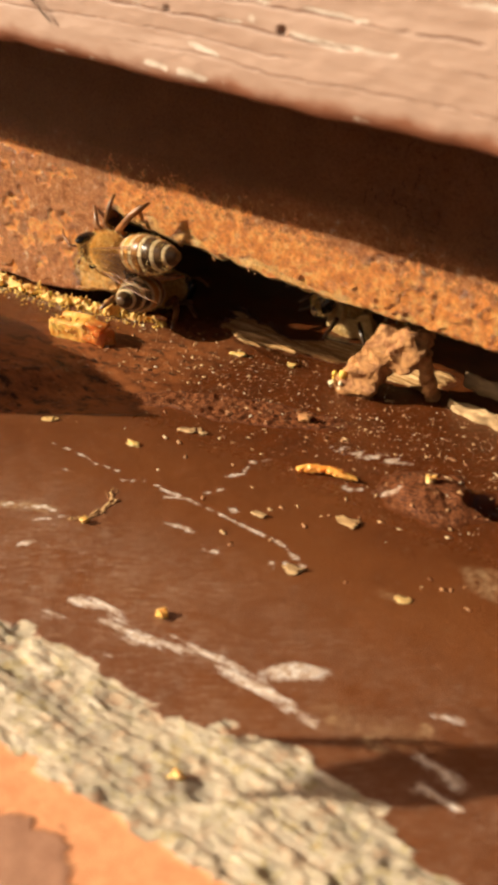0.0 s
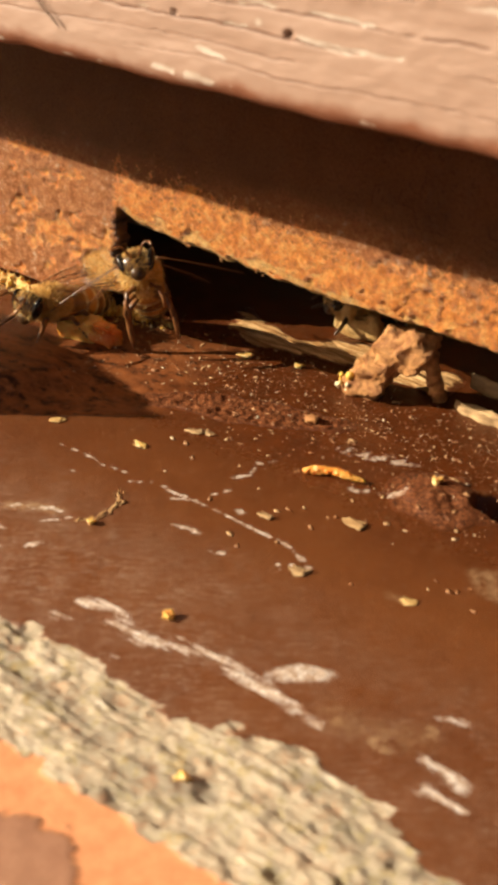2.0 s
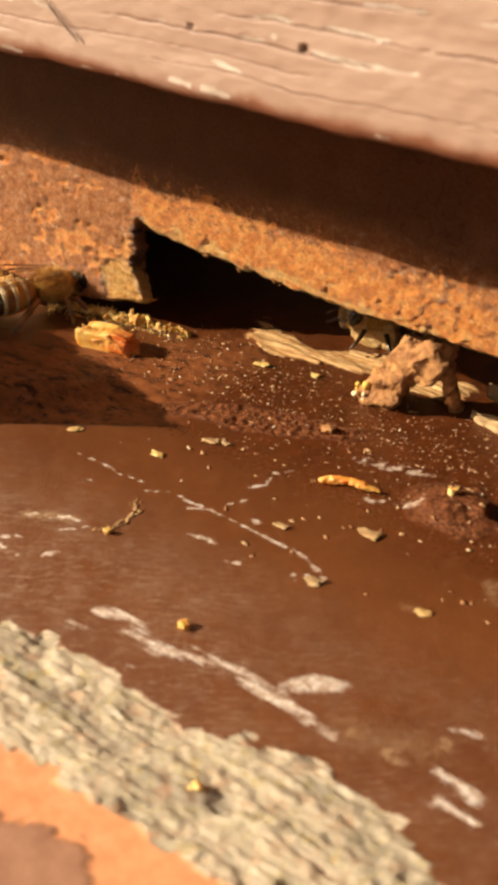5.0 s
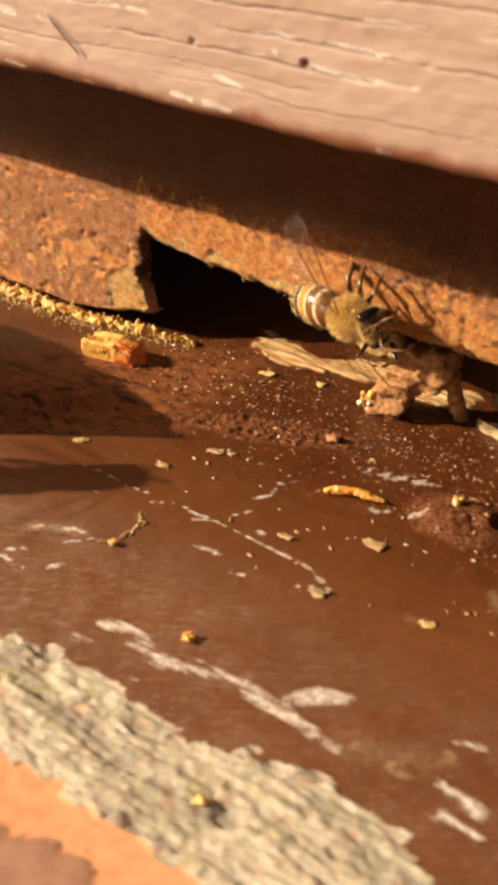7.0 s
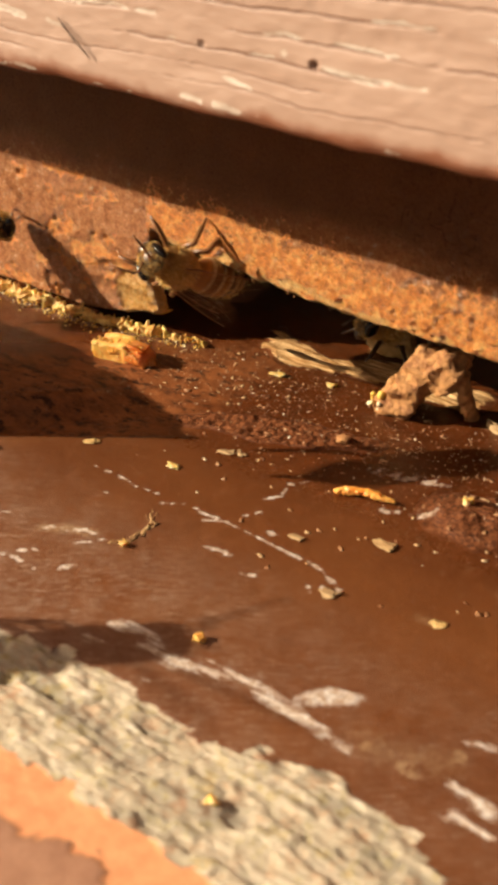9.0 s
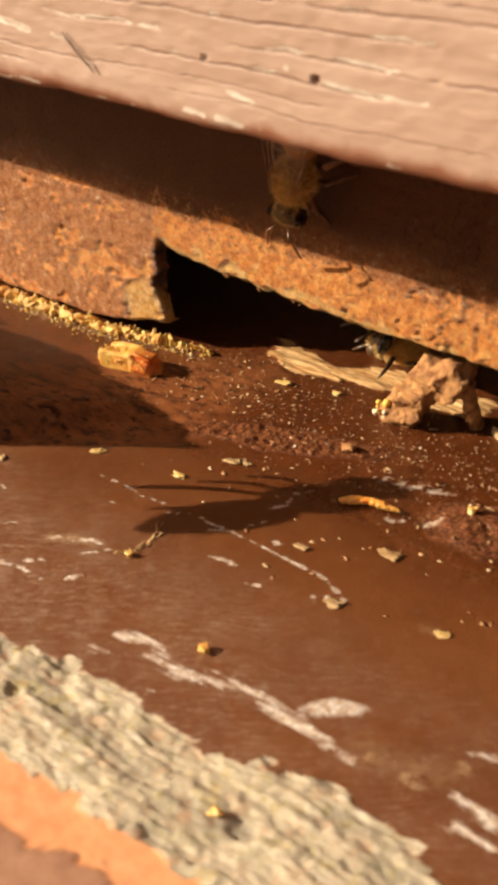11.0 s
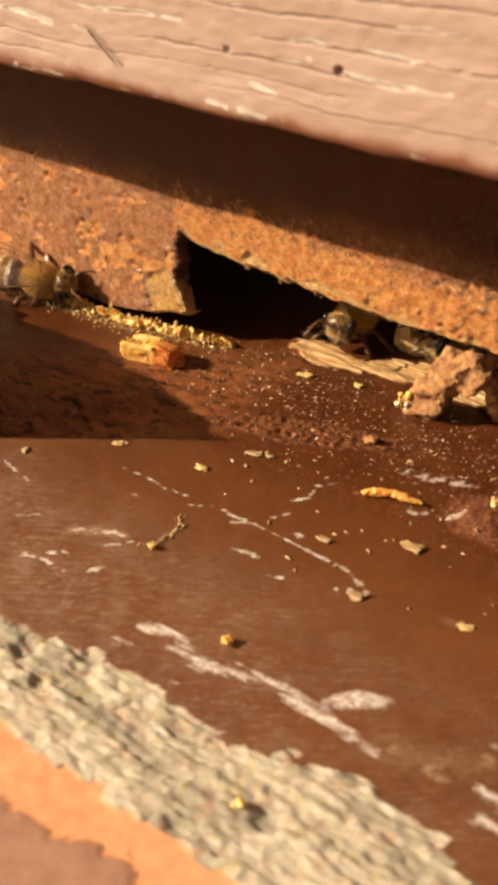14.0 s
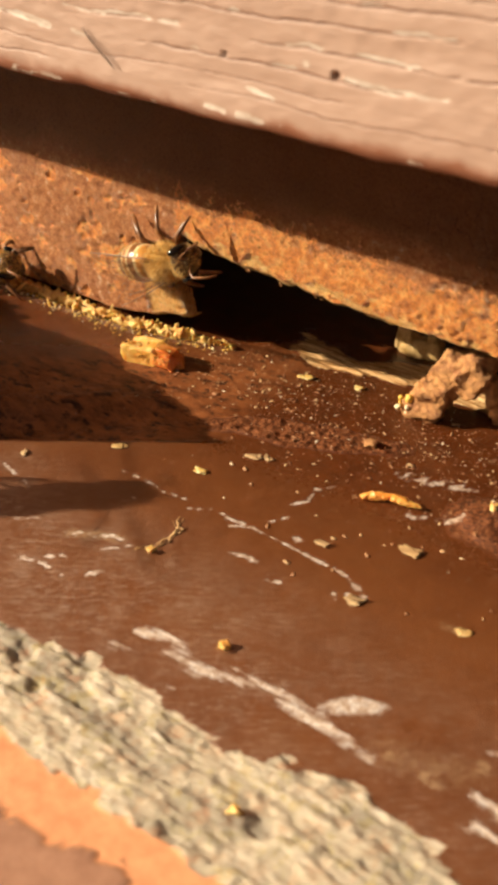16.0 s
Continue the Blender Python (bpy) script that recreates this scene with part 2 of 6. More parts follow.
def faded_material():
    """Sun-bleached pinkish paint with darker, browner wear at the edge and pale wood beside the cracks."""
    m, nt, b = tree_of("faded_pink_brown_paint")
    v = coords(nt, (0.35, 1.0, 1.0))
    paint = ramp(nt, noise_node(nt, v, 0.35, 9, 0.65), (0.3, (0.36, 0.222, 0.156)), (0.55, (0.415, 0.268, 0.196)), (0.75, (0.465, 0.312, 0.236)))
    grit = noise_node(nt, v, 1.2, 7, 0.75)
    c = mix(nt, ragged(nt, mask_of(nt, "brown"), grit, 0.8, 0.3, 0.9), paint, (0.25, 0.095, 0.047))
    pale = ramp(nt, noise_node(nt, v, 2.0, 6), (0.35, (0.44, 0.32, 0.24)), (0.6, (0.66, 0.57, 0.48)))
    c = mix(nt, ragged(nt, mask_of(nt, "pale"), grit, 1.3, 0.4, 0.75), c, pale)
    c = mix(nt, mask_of(nt, "crack"), c, (0.20, 0.10, 0.058))
    nt.links.new(c, b.inputs["Base Color"])
    b.inputs["Roughness"].default_value = 0.62
    bump(nt, b, noise_node(nt, v, 1.6, 9, 0.7), 0.30, 0.10)
    return m


def plain_material(name, low, high, scale, rough=0.7, stretch=(1, 1, 1), relief=0.3, depth=0.1, sss=0.0):
    """Two tones of one stuff in an uneven mixture."""
    m, nt, b = tree_of(name)
    v = coords(nt, stretch)
    nt.links.new(ramp(nt, noise_node(nt, v, scale, 7, 0.65), (0.35, low), (0.65, high)), b.inputs["Base Color"])
    b.inputs["Roughness"].default_value = rough
    if sss:
        b.inputs["Subsurface Weight"].default_value = sss
        b.inputs["Subsurface Radius"].default_value = (0.0012, 0.0006, 0.0002)
        b.inputs["Subsurface Scale"].default_value = 1.0
    bump(nt, b, noise_node(nt, v, scale * 2.5, 6, 0.65), relief, depth)
    return m


def island_material(name, stops, rough=0.6):
    """One tone for each loose crumb, picked by chance."""
    m, nt, b = tree_of(name)
    g = nt.nodes.new("ShaderNodeNewGeometry")
    nt.links.new(ramp(nt, g.outputs["Random Per Island"], *stops), b.inputs["Base Color"])
    b.inputs["Roughness"].default_value = rough
    return m


BOARD = board_material()
BLOCK = block_material()
FADED = faded_material()
DARKWOOD = plain_material("brown_inner_wood", (0.40, 0.25, 0.13), (0.62, 0.42, 0.24), 0.3, 0.85, (0.2, 1, 1))
RAWWOOD = plain_material("split_pale_wood", (0.26, 0.14, 0.055), (0.60, 0.40, 0.19), 1.6, 0.75, (0.12, 1, 1), 0.8, 0.2)
PROPOLIS = plain_material("orange_propolis", (0.66, 0.125, 0.016), (0.90, 0.36, 0.09), 0.7, 0.2, relief=0.5, depth=0.2, sss=0.35)
CLOD = plain_material("reddish_clod", (0.27, 0.095, 0.026), (0.66, 0.33, 0.11), 1.3, 0.65, relief=1.0, depth=0.25)
GOLD = plain_material("golden_crust", (0.80, 0.30, 0.04), (0.92, 0.58, 0.15), 1.0, 0.32, relief=0.7, depth=0.25, sss=0.2)
POLLENMASS = plain_material("pollen_mass", (0.52, 0.20, 0.018), (0.92, 0.68, 0.22), 0.9, 0.45, relief=0.8, depth=0.2, sss=0.15)
CURL = plain_material("orange_yellow_wax", (0.84, 0.24, 0.03), (0.93, 0.54, 0.13), 0.6, 0.3, relief=0.6, depth=0.2, sss=0.2)
SHRED = plain_material("dry_plant", (0.30, 0.15, 0.055), (0.54, 0.35, 0.15), 1.5, 0.8)
TANWAX = plain_material("tan_wax", (0.46, 0.26, 0.07), (0.74, 0.50, 0.20), 1.2, 0.6, relief=0.8, depth=0.25)
WAX = plain_material("yellow_wax", (0.62, 0.30, 0.05), (0.85, 0.60, 0.25), 1.2, 0.4, sss=0.3)
POLLEN = island_material("pollen_crumbs", ((0.0, (0.66, 0.30, 0.03)), (0.45, (0.80, 0.50, 0.07)), (0.8, (0.86, 0.66, 0.22)), (0.97, (0.85, 0.78, 0.55))))
CRUMBS = island_material("mixed_crumbs", ((0.0, (0.20, 0.075, 0.025)), (0.55, (0.38, 0.185, 0.075)), (0.86, (0.58, 0.39, 0.19)), (0.99, (0.78, 0.66, 0.48))))
SOIL = plain_material("dry_soil", (0.10, 0.075, 0.045), (0.20, 0.15, 0.09), 0.01, 0.95)
FIBRE = plain_material("dark_fibre", (0.05, 0.025, 0.015), (0.12, 0.06, 0.03), 1.0, 0.6)


# ---- building ----
def part(name, bm, material, parent=None, label="", smooth=True):
    """Links a bmesh as one mesh object, under a thing if one is given."""
    me = bpy.data.meshes.new(name)
    bm.to_mesh(me)
    bm.free()
    me.materials.append(material)
    if smooth:
        me.polygons.foreach_set("use_smooth", [True] * len(me.polygons))
    ob = new(name, me)
    ob.parent = parent
    return tagged(ob, label)


def raw_mesh(name, verts, faces, material, masks=None, smooth=True):
    me = bpy.data.meshes.new(name)
    me.from_pydata([tuple(p) for p in verts], [], faces)
    me.materials.append(material)
    if smooth:
        me.polygons.foreach_set("use_smooth", [True] * len(me.polygons))
    for key, values in (masks or {}).items():
        me.attributes.new(key, "FLOAT", "POINT").data.foreach_set("value", np.asarray(values, np.float32))
    return new(name, me)


def grid_faces(nu, nv, base=0, flip=False):
    i, j = np.meshgrid(np.arange(nu - 1), np.arange(nv - 1), indexing="ij")
    a = (base + i * nv + j).ravel()
    quads = np.stack([a, a + nv, a + nv + 1, a + 1], 1)
    return (quads[:, ::-1] if flip else quads).tolist()


# ---- landing board ----
LIP = ((-14.0, -31.5), (0.7, -18.8), (6.7, -13.8), (11.2, -10.1), (17.0, -6.5), (26.0, -2.6))


def lip_side(x, y):
    """How far a place lies behind the lip, towards the hive."""
    return y - np.interp(x, [p[0] for p in LIP], [p[1] for p in LIP])


def wood_cells(x, y):
    """The eroded bare wood falls into long splinters, and these into short bits."""
    wx = x + 1.2 * (fbm(x * 0.4, y * 0.8, 31, 3) - 0.5)
    wy = y + 0.7 * (fbm(x * 0.25, y * 0.3, 34, 3) - 0.5) + 0.25 * (fbm(x * 1.1, y * 1.1, 35, 3) - 0.5)
    rim, one, two, hx, hy = cells(wx / 3.4, wy / 0.62, 37)
    rim2, three, four, hx2, hy2 = cells(wx / 0.95, wy / 0.58, 39)
    return rim, one, two, hx2 * 0.95, hy2 * 0.58, rim2, three, four


def board_height(x, y):
    h = 0.10 * (fbm(x * 0.12, y * 0.12, 3) - 0.5) + 0.05 * (fbm(x * 0.9, y * 0.9, 5) - 0.5)
    s = lip_side(x, y)
    taper = step(13.0, -6.0, x)
    h = h - 1.5 * taper * step(0.0, 0.5, s) * (1 - step(4.0, 9.0, s))
    h = h + 0.55 * taper * np.exp(-((s + 1.5) / 2.2) ** 2)
    hollow = taper * step(-0.2, 0.6, s) * (1 - step(8.0, 12.0, s))
    h = h + hollow * (0.45 * (fbm(x * 0.5, y * 0.5, 12, 4) - 0.5) + 0.14 * (fbm(x * 1.9, y * 1.9, 14, 3) - 0.5))
    crust = crust_mask(x, y)
    h = h + crust * (0.10 + 0.34 * (fbm(x * 3.3, y * 3.3, 8, 2) - 0.45 + 0.5 * (fbm(x * 0.9, y * 0.9, 10, 3) - 0.5)) * (1 - 0.3 * step(24, 28, x)))
    r = np.hypot((x - 31.6) / 3.0, (y + 6.8) / 2.5)
    h = h + 0.55 * np.clip(1 - r * r, 0, 1) * (0.25 + 1.4 * fbm(x * 0.8, y * 0.8, 9))
    h = h - 1.4 * step(1.1, 0.6, np.hypot((x - 35.0) / 1.9, (y + 5.2) / 1.5) + 0.5 * (fbm(x * 0.9, y * 0.9, 64, 3) - 0.5))
    w = wood_mask(x, y)
    rim, one, two, hx, hy, rim2, three, four = wood_cells(x, y)
    fine = fbm(x * 1.3, y * 4.5, 27, 3)
    block = 0.13 * (one - 0.5) + 0.12 * (three - 0.5) * step(0.0, 0.3, rim2) + 0.05 * step(0.0, 0.3, rim) + 0.16 * (fine - 0.5) + 0.20 * (fbm(x * 0.14, y * 0.9, 25, 3) - 0.5)
    h = h + w * (block - 0.03 - 0.03 * step(0.10, 0.05, three) - 0.14 * step(0.33, 0.27, fbm(x * 0.35, y * 0.8, 33, 3)))
    for cx, cy, rx, ry in KNOTS:
        h = h - 0.3 * step(1.2, 0.5, np.hypot((x - cx) / rx, (y - cy) / ry) + 0.5 * (fbm(x * 1.2, y * 1.6, 29, 3) - 0.5)) * w
    torn = torn_mask(x, y)
    h = h + torn * (0.10 + 0.45 * (fbm(x * 0.16, y * 2.0, 57, 4) - 0.5) + 0.35 * (fbm(x * 0.5, y * 3.2, 58, 3) - 0.5))
    return h - 0.10 * primer_mask(x, y)


def wood_mask(x, y):
    rim, one, two, hx, hy, rim2, three, four = wood_cells(x, y)
    top = np.interp(hx, [10, 15.3, 19.8, 24.3, 30.9, 32.4, 36.0, 39.1, 40.5, 42.8, 46], [-32.2, -31.9, -30.9, -31.3, -31.3, -30.9, -30.0, -29.5, -29.9, -31.2, -32.0]) + 0.9 * (fbm(hx * 0.5, hx * 0.0 + 2.0, 41, 4) - 0.5) + 0.5 * (four - 0.5)
    low = -37.6 + 1.0 * (fbm(hx * 0.3, hx * 0.0 + 9.0, 47, 4) - 0.5) + 0.4 * (four - 0.5)
    return 1.0 * (hy < top) * (hy > low)


def torn_mask(x, y):
    """Where the paint is torn off the wood inside the gap."""
    front = np.interp(x, [5.0, 9.0, 11.3, 15.8, 19.0, 23.0], [4.6, 3.5, 3.0, 4.2, 4.4, 4.8]) + 1.5 * (fbm(x * 0.5, y * 1.2, 55, 4) - 0.5)
    back = front + 3.4 + 3.0 * (fbm(x * 0.4, y * 0.3, 59, 3) - 0.5)
    return step(-0.2, 0.25, y - front) * step(0.6, -0.6, y - back) * step(6.0, 7.5, x + 2.0 * (fbm(x * 0.2, y * 2.2, 56, 3) - 0.5)) * step(26.0, 24.0, x)


def primer_mask(x, y):
    low = np.interp(x, [20, 25.2, 27.1, 29.3, 30.9, 32.0, 33.2, 35.0, 40], [-41.4, -41.1, -40.6, -40.2, -39.7, -40.4, -41.3, -42.0, -42.5]) + 1.5 * (fbm(x * 0.75, y * 0.5 + 4.0, 51, 4) - 0.5) + 0.9 * (fbm(x * 2.6, y * 2.0, 52, 3) - 0.5)
    return step(-0.1, 0.1, y - low) * step(-36.0, -36.3, y) * (1 - wood_mask(x, y))


def crust_mask(x, y):
    c, s = math.cos(0.37), math.sin(0.37)
    u, v = (x - 15.8) * c + (y + 5.6) * s, -(x - 15.8) * s + (y + 5.6) * c
    edge = np.hypot(u / 7.3, v / 1.75) + 0.55 * (fbm(x * 0.6, y * 0.6, 61, 4) - 0.5)
    a = step(1.05, 0.85, edge)
    edge = np.hypot((x - 31.4) / 3.4, (y + 7.0) / 2.9) + 0.6 * (fbm(x * 0.6, y * 0.6, 66, 4) - 0.5)
    b = step(1.05, 0.85, edge)
    return np.maximum(a, 0.62 * b)


def scuff_mask(x, y):
    brush = fbm(x * 0.55, y * 5.5, 71, 3) - 0.5
    lines = np.zeros(np.shape(x))
    for weight, width, pts in (
            (1.0, 0.6, ((21.0, -27.7), (22.4, -27.2), (23.6, -26.95))), (1.0, 0.9, ((23.4, -28.0), (25.6, -27.9), (27.2, -27.5), (28.4, -27.2))),
            (0.95, 0.85, ((28.0, -27.2), (29.7, -26.9), (30.8, -27.2))), (1.0, 0.85, ((30.2, -27.2), (31.6, -27.3), (33.0, -27.3))), (0.95, 0.7, ((33.0, -27.3), (34.6, -27.5))), (0.8, 0.55, ((34.6, -27.5), (36.1, -27.6))),
            (0.9, 0.75, ((41.3, -26.5), (42.4, -26.6), (43.4, -27.0))), (0.85, 0.7, ((42.2, -28.2), (43.2, -28.2), (44.1, -28.3))), (0.55, 0.8, ((40.9, -23.3), (41.5, -23.1))),
            (0.5, 0.6, ((24.3, -30.2), (25.3, -30.0))), (0.45, 0.5, ((20.6, -29.6), (21.4, -29.4)))):
        lines = np.maximum(lines, weight * along(x, y, pts, width))
    c, d = math.cos(0.71), math.sin(0.71)
    u, v = (x - 33.2) * c + (y + 25.1) * d, -(x - 33.2) * d + (y + 25.1) * c
    spoon = 0.85 * step(1.05, 0.45, np.hypot(u / 2.3, (v + 0.07 * u * u + 0.15) / (0.95 + 0.1 * u)) + 0.4 * (fbm(x * 1.2, y * 1.7, 75, 4) - 0.5) + 0.35 * np.clip(v, 0, 1))
    big = 0.95 * step(0.08, 1.1, lines + (1.5 * brush + 0.6 * (fbm(x * 1.3, y * 1.6, 74, 4) - 0.5)) * (lines > 0.02))
    # fine scratches and rubbed spots
    thin = np.zeros(np.shape(x))
    for weight, width, pts in (
            (0.9, 0.20, ((8.8, -16.6), (11.1, -16.5), (12.7, -16.7), (14.3, -16.6))), (0.8, 0.22, ((15.1, -17.2), (16.6, -16.2), (17.8, -16.4))),
            (1.0, 0.20, ((17.8, -16.4), (19.6, -16.3), (21.4, -16.4), (22.4, -16.4), (24.2, -16.5))), (0.9, 0.18, ((18.4, -17.0), (19.7, -16.2))),
            (0.9, 0.20, ((19.9, -15.4), (20.7, -14.1))), (0.9, 0.22, ((20.0, -12.8), (20.6, -11.8), (20.2, -10.5), (20.9, -9.5))),
            (1.0, 0.22, ((13.9, -23.7), (15.3, -22.0))), (0.8, 0.45, ((11.2, -23.7), (12.1, -22.9), (13.9, -22.2))), (0.9, 0.3, ((11.8, -26.3), (12.6, -25.6))),
            (0.7, 0.3, ((10.7, -27.3), (11.5, -26.9))), (0.7, 0.45, ((7.3, -24.8), (8.3, -24.1))), (0.7, 0.5, ((14.9, -25.9), (15.5, -25.2))),
            (0.8, 0.22, ((11.5, -18.5), (12.0, -18.3))), (0.8, 0.4, ((22.1, -15.8), (22.6, -15.5))), (0.7, 0.45, ((27.6, -18.2), (29.0, -17.4))),
            (1.0, 0.24, ((24.2, -16.5), (25.9, -16.5), (27.4, -16.9), (28.7, -17.4))), (0.8, 0.6, ((27.7, -18.5), (28.4, -18.2))), (0.75, 0.7, ((23.8, -5.8), (25.8, -5.0), (27.9, -4.4))), (0.6, 0.5, ((26.4, -9.4), (28.6, -8.4), (29.6, -7.4))),
            (0.6, 0.3, ((20.4, -19.0), (22.0, -18.8))), (0.55, 0.35, ((23.5, -20.0), (24.3, -19.5))), (0.6, 0.16, ((2.0, -21.0), (5.0, -21.6))), (0.55, 0.5, ((11.2, -26.9), (13.8, -26.8)))):
        thin = np.maximum(thin, weight * along(x, y, pts, width))
    fine = step(0.30, 0.75, thin + 2.0 * (fbm(x * 2.6, y * 2.6, 73, 3) - 0.52) * (thin > 0.02))
    return np.maximum(np.maximum(big, spoon), 0.78 * fine)


GROUND = {}
KNOTS = ((34.6, -34.4, 0.9, 0.55), (17.2, -33.0, 0.8, 0.6), (19.6, -34.4, 0.5, 0.4))


def landing_board():
    xs = np.concatenate([np.arange(-70, -24, 2.0), np.arange(-24, -2, 0.3), np.arange(-2, 48, 0.15), np.arange(48, 110, 2.0)])
    ys = np.concatenate([np.arange(-62, -45, 1.0), np.arange(-45, -40, 0.25), np.arange(-40, 12, 0.13), np.arange(12, 120, 3.0)])
    x, y = np.meshgrid(xs, ys, indexing="ij")
    h = board_height(x, y)
    h = h - 1.5 * step(-60.0, -62.0, y)
    dusty = np.clip(step(-16, -25, y) * (0.50 + 0.50 * step(38, 16, x)), 0, 1)
    strip = along(x, y, ((-26, -1.9), (-11, -1.8), (-5, -1.2), (-1.5, -0.2), (2.5, 0.6)), 0.9)
    dusty = np.maximum(dusty, 0.9 * step(0.1, 0.8, strip))
    smear = 0.32 * step(0.0, 0.9, along(x, y, ((36.4, -26.9), (38.6, -26.6), (40.2, -25.6)), 1.7) + 0.6 * (fbm(x * 0.8, y * 1.2, 77, 4) - 0.5))
    smear = np.maximum(smear, 0.75 * step(1.1, 0.6, np.hypot((x - 38.6) / 2.5, (y + 12.3) / 1.6) + 0.8 * (fbm(x * 0.9, y * 0.9, 69, 4) - 0.5)))
    for cx, cy, rx in ((36.7, -26.9, 0.75), (39.0, -27.0, 1.0), (40.6, -24.9, 0.6)):
        smear = np.maximum(smear, step(1.1, 0.3, np.hypot((x - cx) / rx, (y - cy) / 0.6) + 0.8 * (fbm(x * 1.1, y * 1.4, 79, 3) - 0.5)))
    smear = np.maximum(smear, 0.45 * step(0.1, 0.8, along(x, y, ((33.6, -17.0), (34.8, -16.7)), 0.45) + 0.7 * (fbm(x * 1.1, y * 1.4, 79, 3) - 0.5)))
    smear = np.maximum(smear, step(0.1, 0.9, along(x, y, ((11.1, -23.8), (12.4, -23.0), (13.9, -22.2)), 0.7) + 0.7 * (fbm(x * 1.6, y * 1.6, 80, 3) - 0.5)))
    polished = step(-17.0, -6.0, y + 3.0 * (fbm(x * 0.2, y * 0.2, 83, 4) - 0.5)) 
    fleck = 0.48 + 0.52 * step(-12, -6, y)
    s = lip_side(x, y)
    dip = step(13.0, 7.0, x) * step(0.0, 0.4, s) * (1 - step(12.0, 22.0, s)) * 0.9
    rim, one, two, hx, hy, rim2, three, four = wood_cells(x, y)
    hole = 0.0 * x
    for cx, cy, rx, ry in KNOTS:
        hole = np.maximum(hole, step(1.3, 0.6, np.hypot((x - cx) / rx, (y - cy) / ry) + 0.6 * (fbm(x * 1.2, y * 1.6, 29, 3) - 0.5)))
    stain = (1 - hole) * step(0.30, 0.48, fbm(x * 0.35, y * 0.8, 33, 3))
    # a weathered dark vein along the strip, and patches that wore smooth and even
    vein = along(x, y, ((12.0, -32.2), (15.8, -32.7), (18.9, -33.1), (23.4, -34.2), (27.6, -34.7), (31.5, -34.8), (34.6, -34.5)), 1.1)
    vein = step(0.12, 0.6, vein + 1.7 * (fbm(x * 0.5, y * 1.1, 44, 4) - 0.5) * (vein > 0.02))
    even = step(0.44, 0.56, fbm(x * 0.11, y * 0.35, 45, 4) + 0.30 * step(31, 36, x) * step(-34.5, -35.6, y))
    tone = (0.08 + 0.40 * two + 0.46 * four) * (1 - even) + even * (0.40 + 0.14 * two + 0.10 * four)
    tone = tone * (1 - 0.82 * vein) * (0.42 + 0.58 * step(0.0, 0.12, rim)) * (0.55 + 0.45 * step(0.0, 0.18, rim2) * (1 - even) + 0.45 * even) * (0.66 + 0.34 * step(0.36, 0.52, fbm(x * 0.09, y * 1.1, 24, 4))) * (0.75 + 0.25 * step(0.05, 0.25, three)) * (0.30 + 0.70 * stain)
    masks = {"wood": wood_mask(x, y), "primer": primer_mask(x, y), "crust": crust_mask(x, y), "scuff": scuff_mask(x, y), "tone": tone,
             "dip": dip, "torn": torn_mask(x, y), "dusty": dusty, "polished": polished, "smear": smear, "fleck": fleck, "faded": step(-37.0, -37.3, y) * (1 - primer_mask(x, y))}
    GROUND.update(xs=xs, ys=ys, h=h)
    nu, nv = len(xs), len(ys)
    top = np.stack([x, y, h], -1).reshape(-1, 3)
    rim = [i * nv for i in range(nu)] + [(nu - 1) * nv + j for j in range(1, nv)] + [i * nv + nv - 1 for i in range(nu - 2, -1, -1)] + [j for j in range(nv - 2, 0, -1)]
    low = top[rim].copy()
    low[:, 2] = -16.0
    faces = grid_faces(nu, nv)
    n, k = nu * nv, len(rim)
    faces += [(rim[(i + 1) % k], rim[i], n + i, n + (i + 1) % k) for i in range(k)]
    faces.append([n + i for i in range(k)][::-1])
    pad = {key: np.concatenate([v.ravel(), np.zeros(k)]) for key, v in masks.items()}
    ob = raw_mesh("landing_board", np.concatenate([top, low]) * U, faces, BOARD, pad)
    return tagged(ob, "brown painted wooden landing board, worn to bare wood along its edge", "landing board", kind="structure")


# ---- entrance block ----
def gap_top(x):
    """The height of the gap's upper edge."""
    z = np.interp(x, [-0.6, -0.2, 0.4, 2.5, 5.5, 7.6, 10.7, 15.6, 17.5, 27.5, 90], [8.75, 8.3, 8.15, 7.86, 7.6, 7.5, 7.3, 7.03, 6.9, 7.0, 7.0])
    return z + 0.35 * (fbm(x * 1.1, x * 0.0 + 3.0, 81, 4) - 0.5)


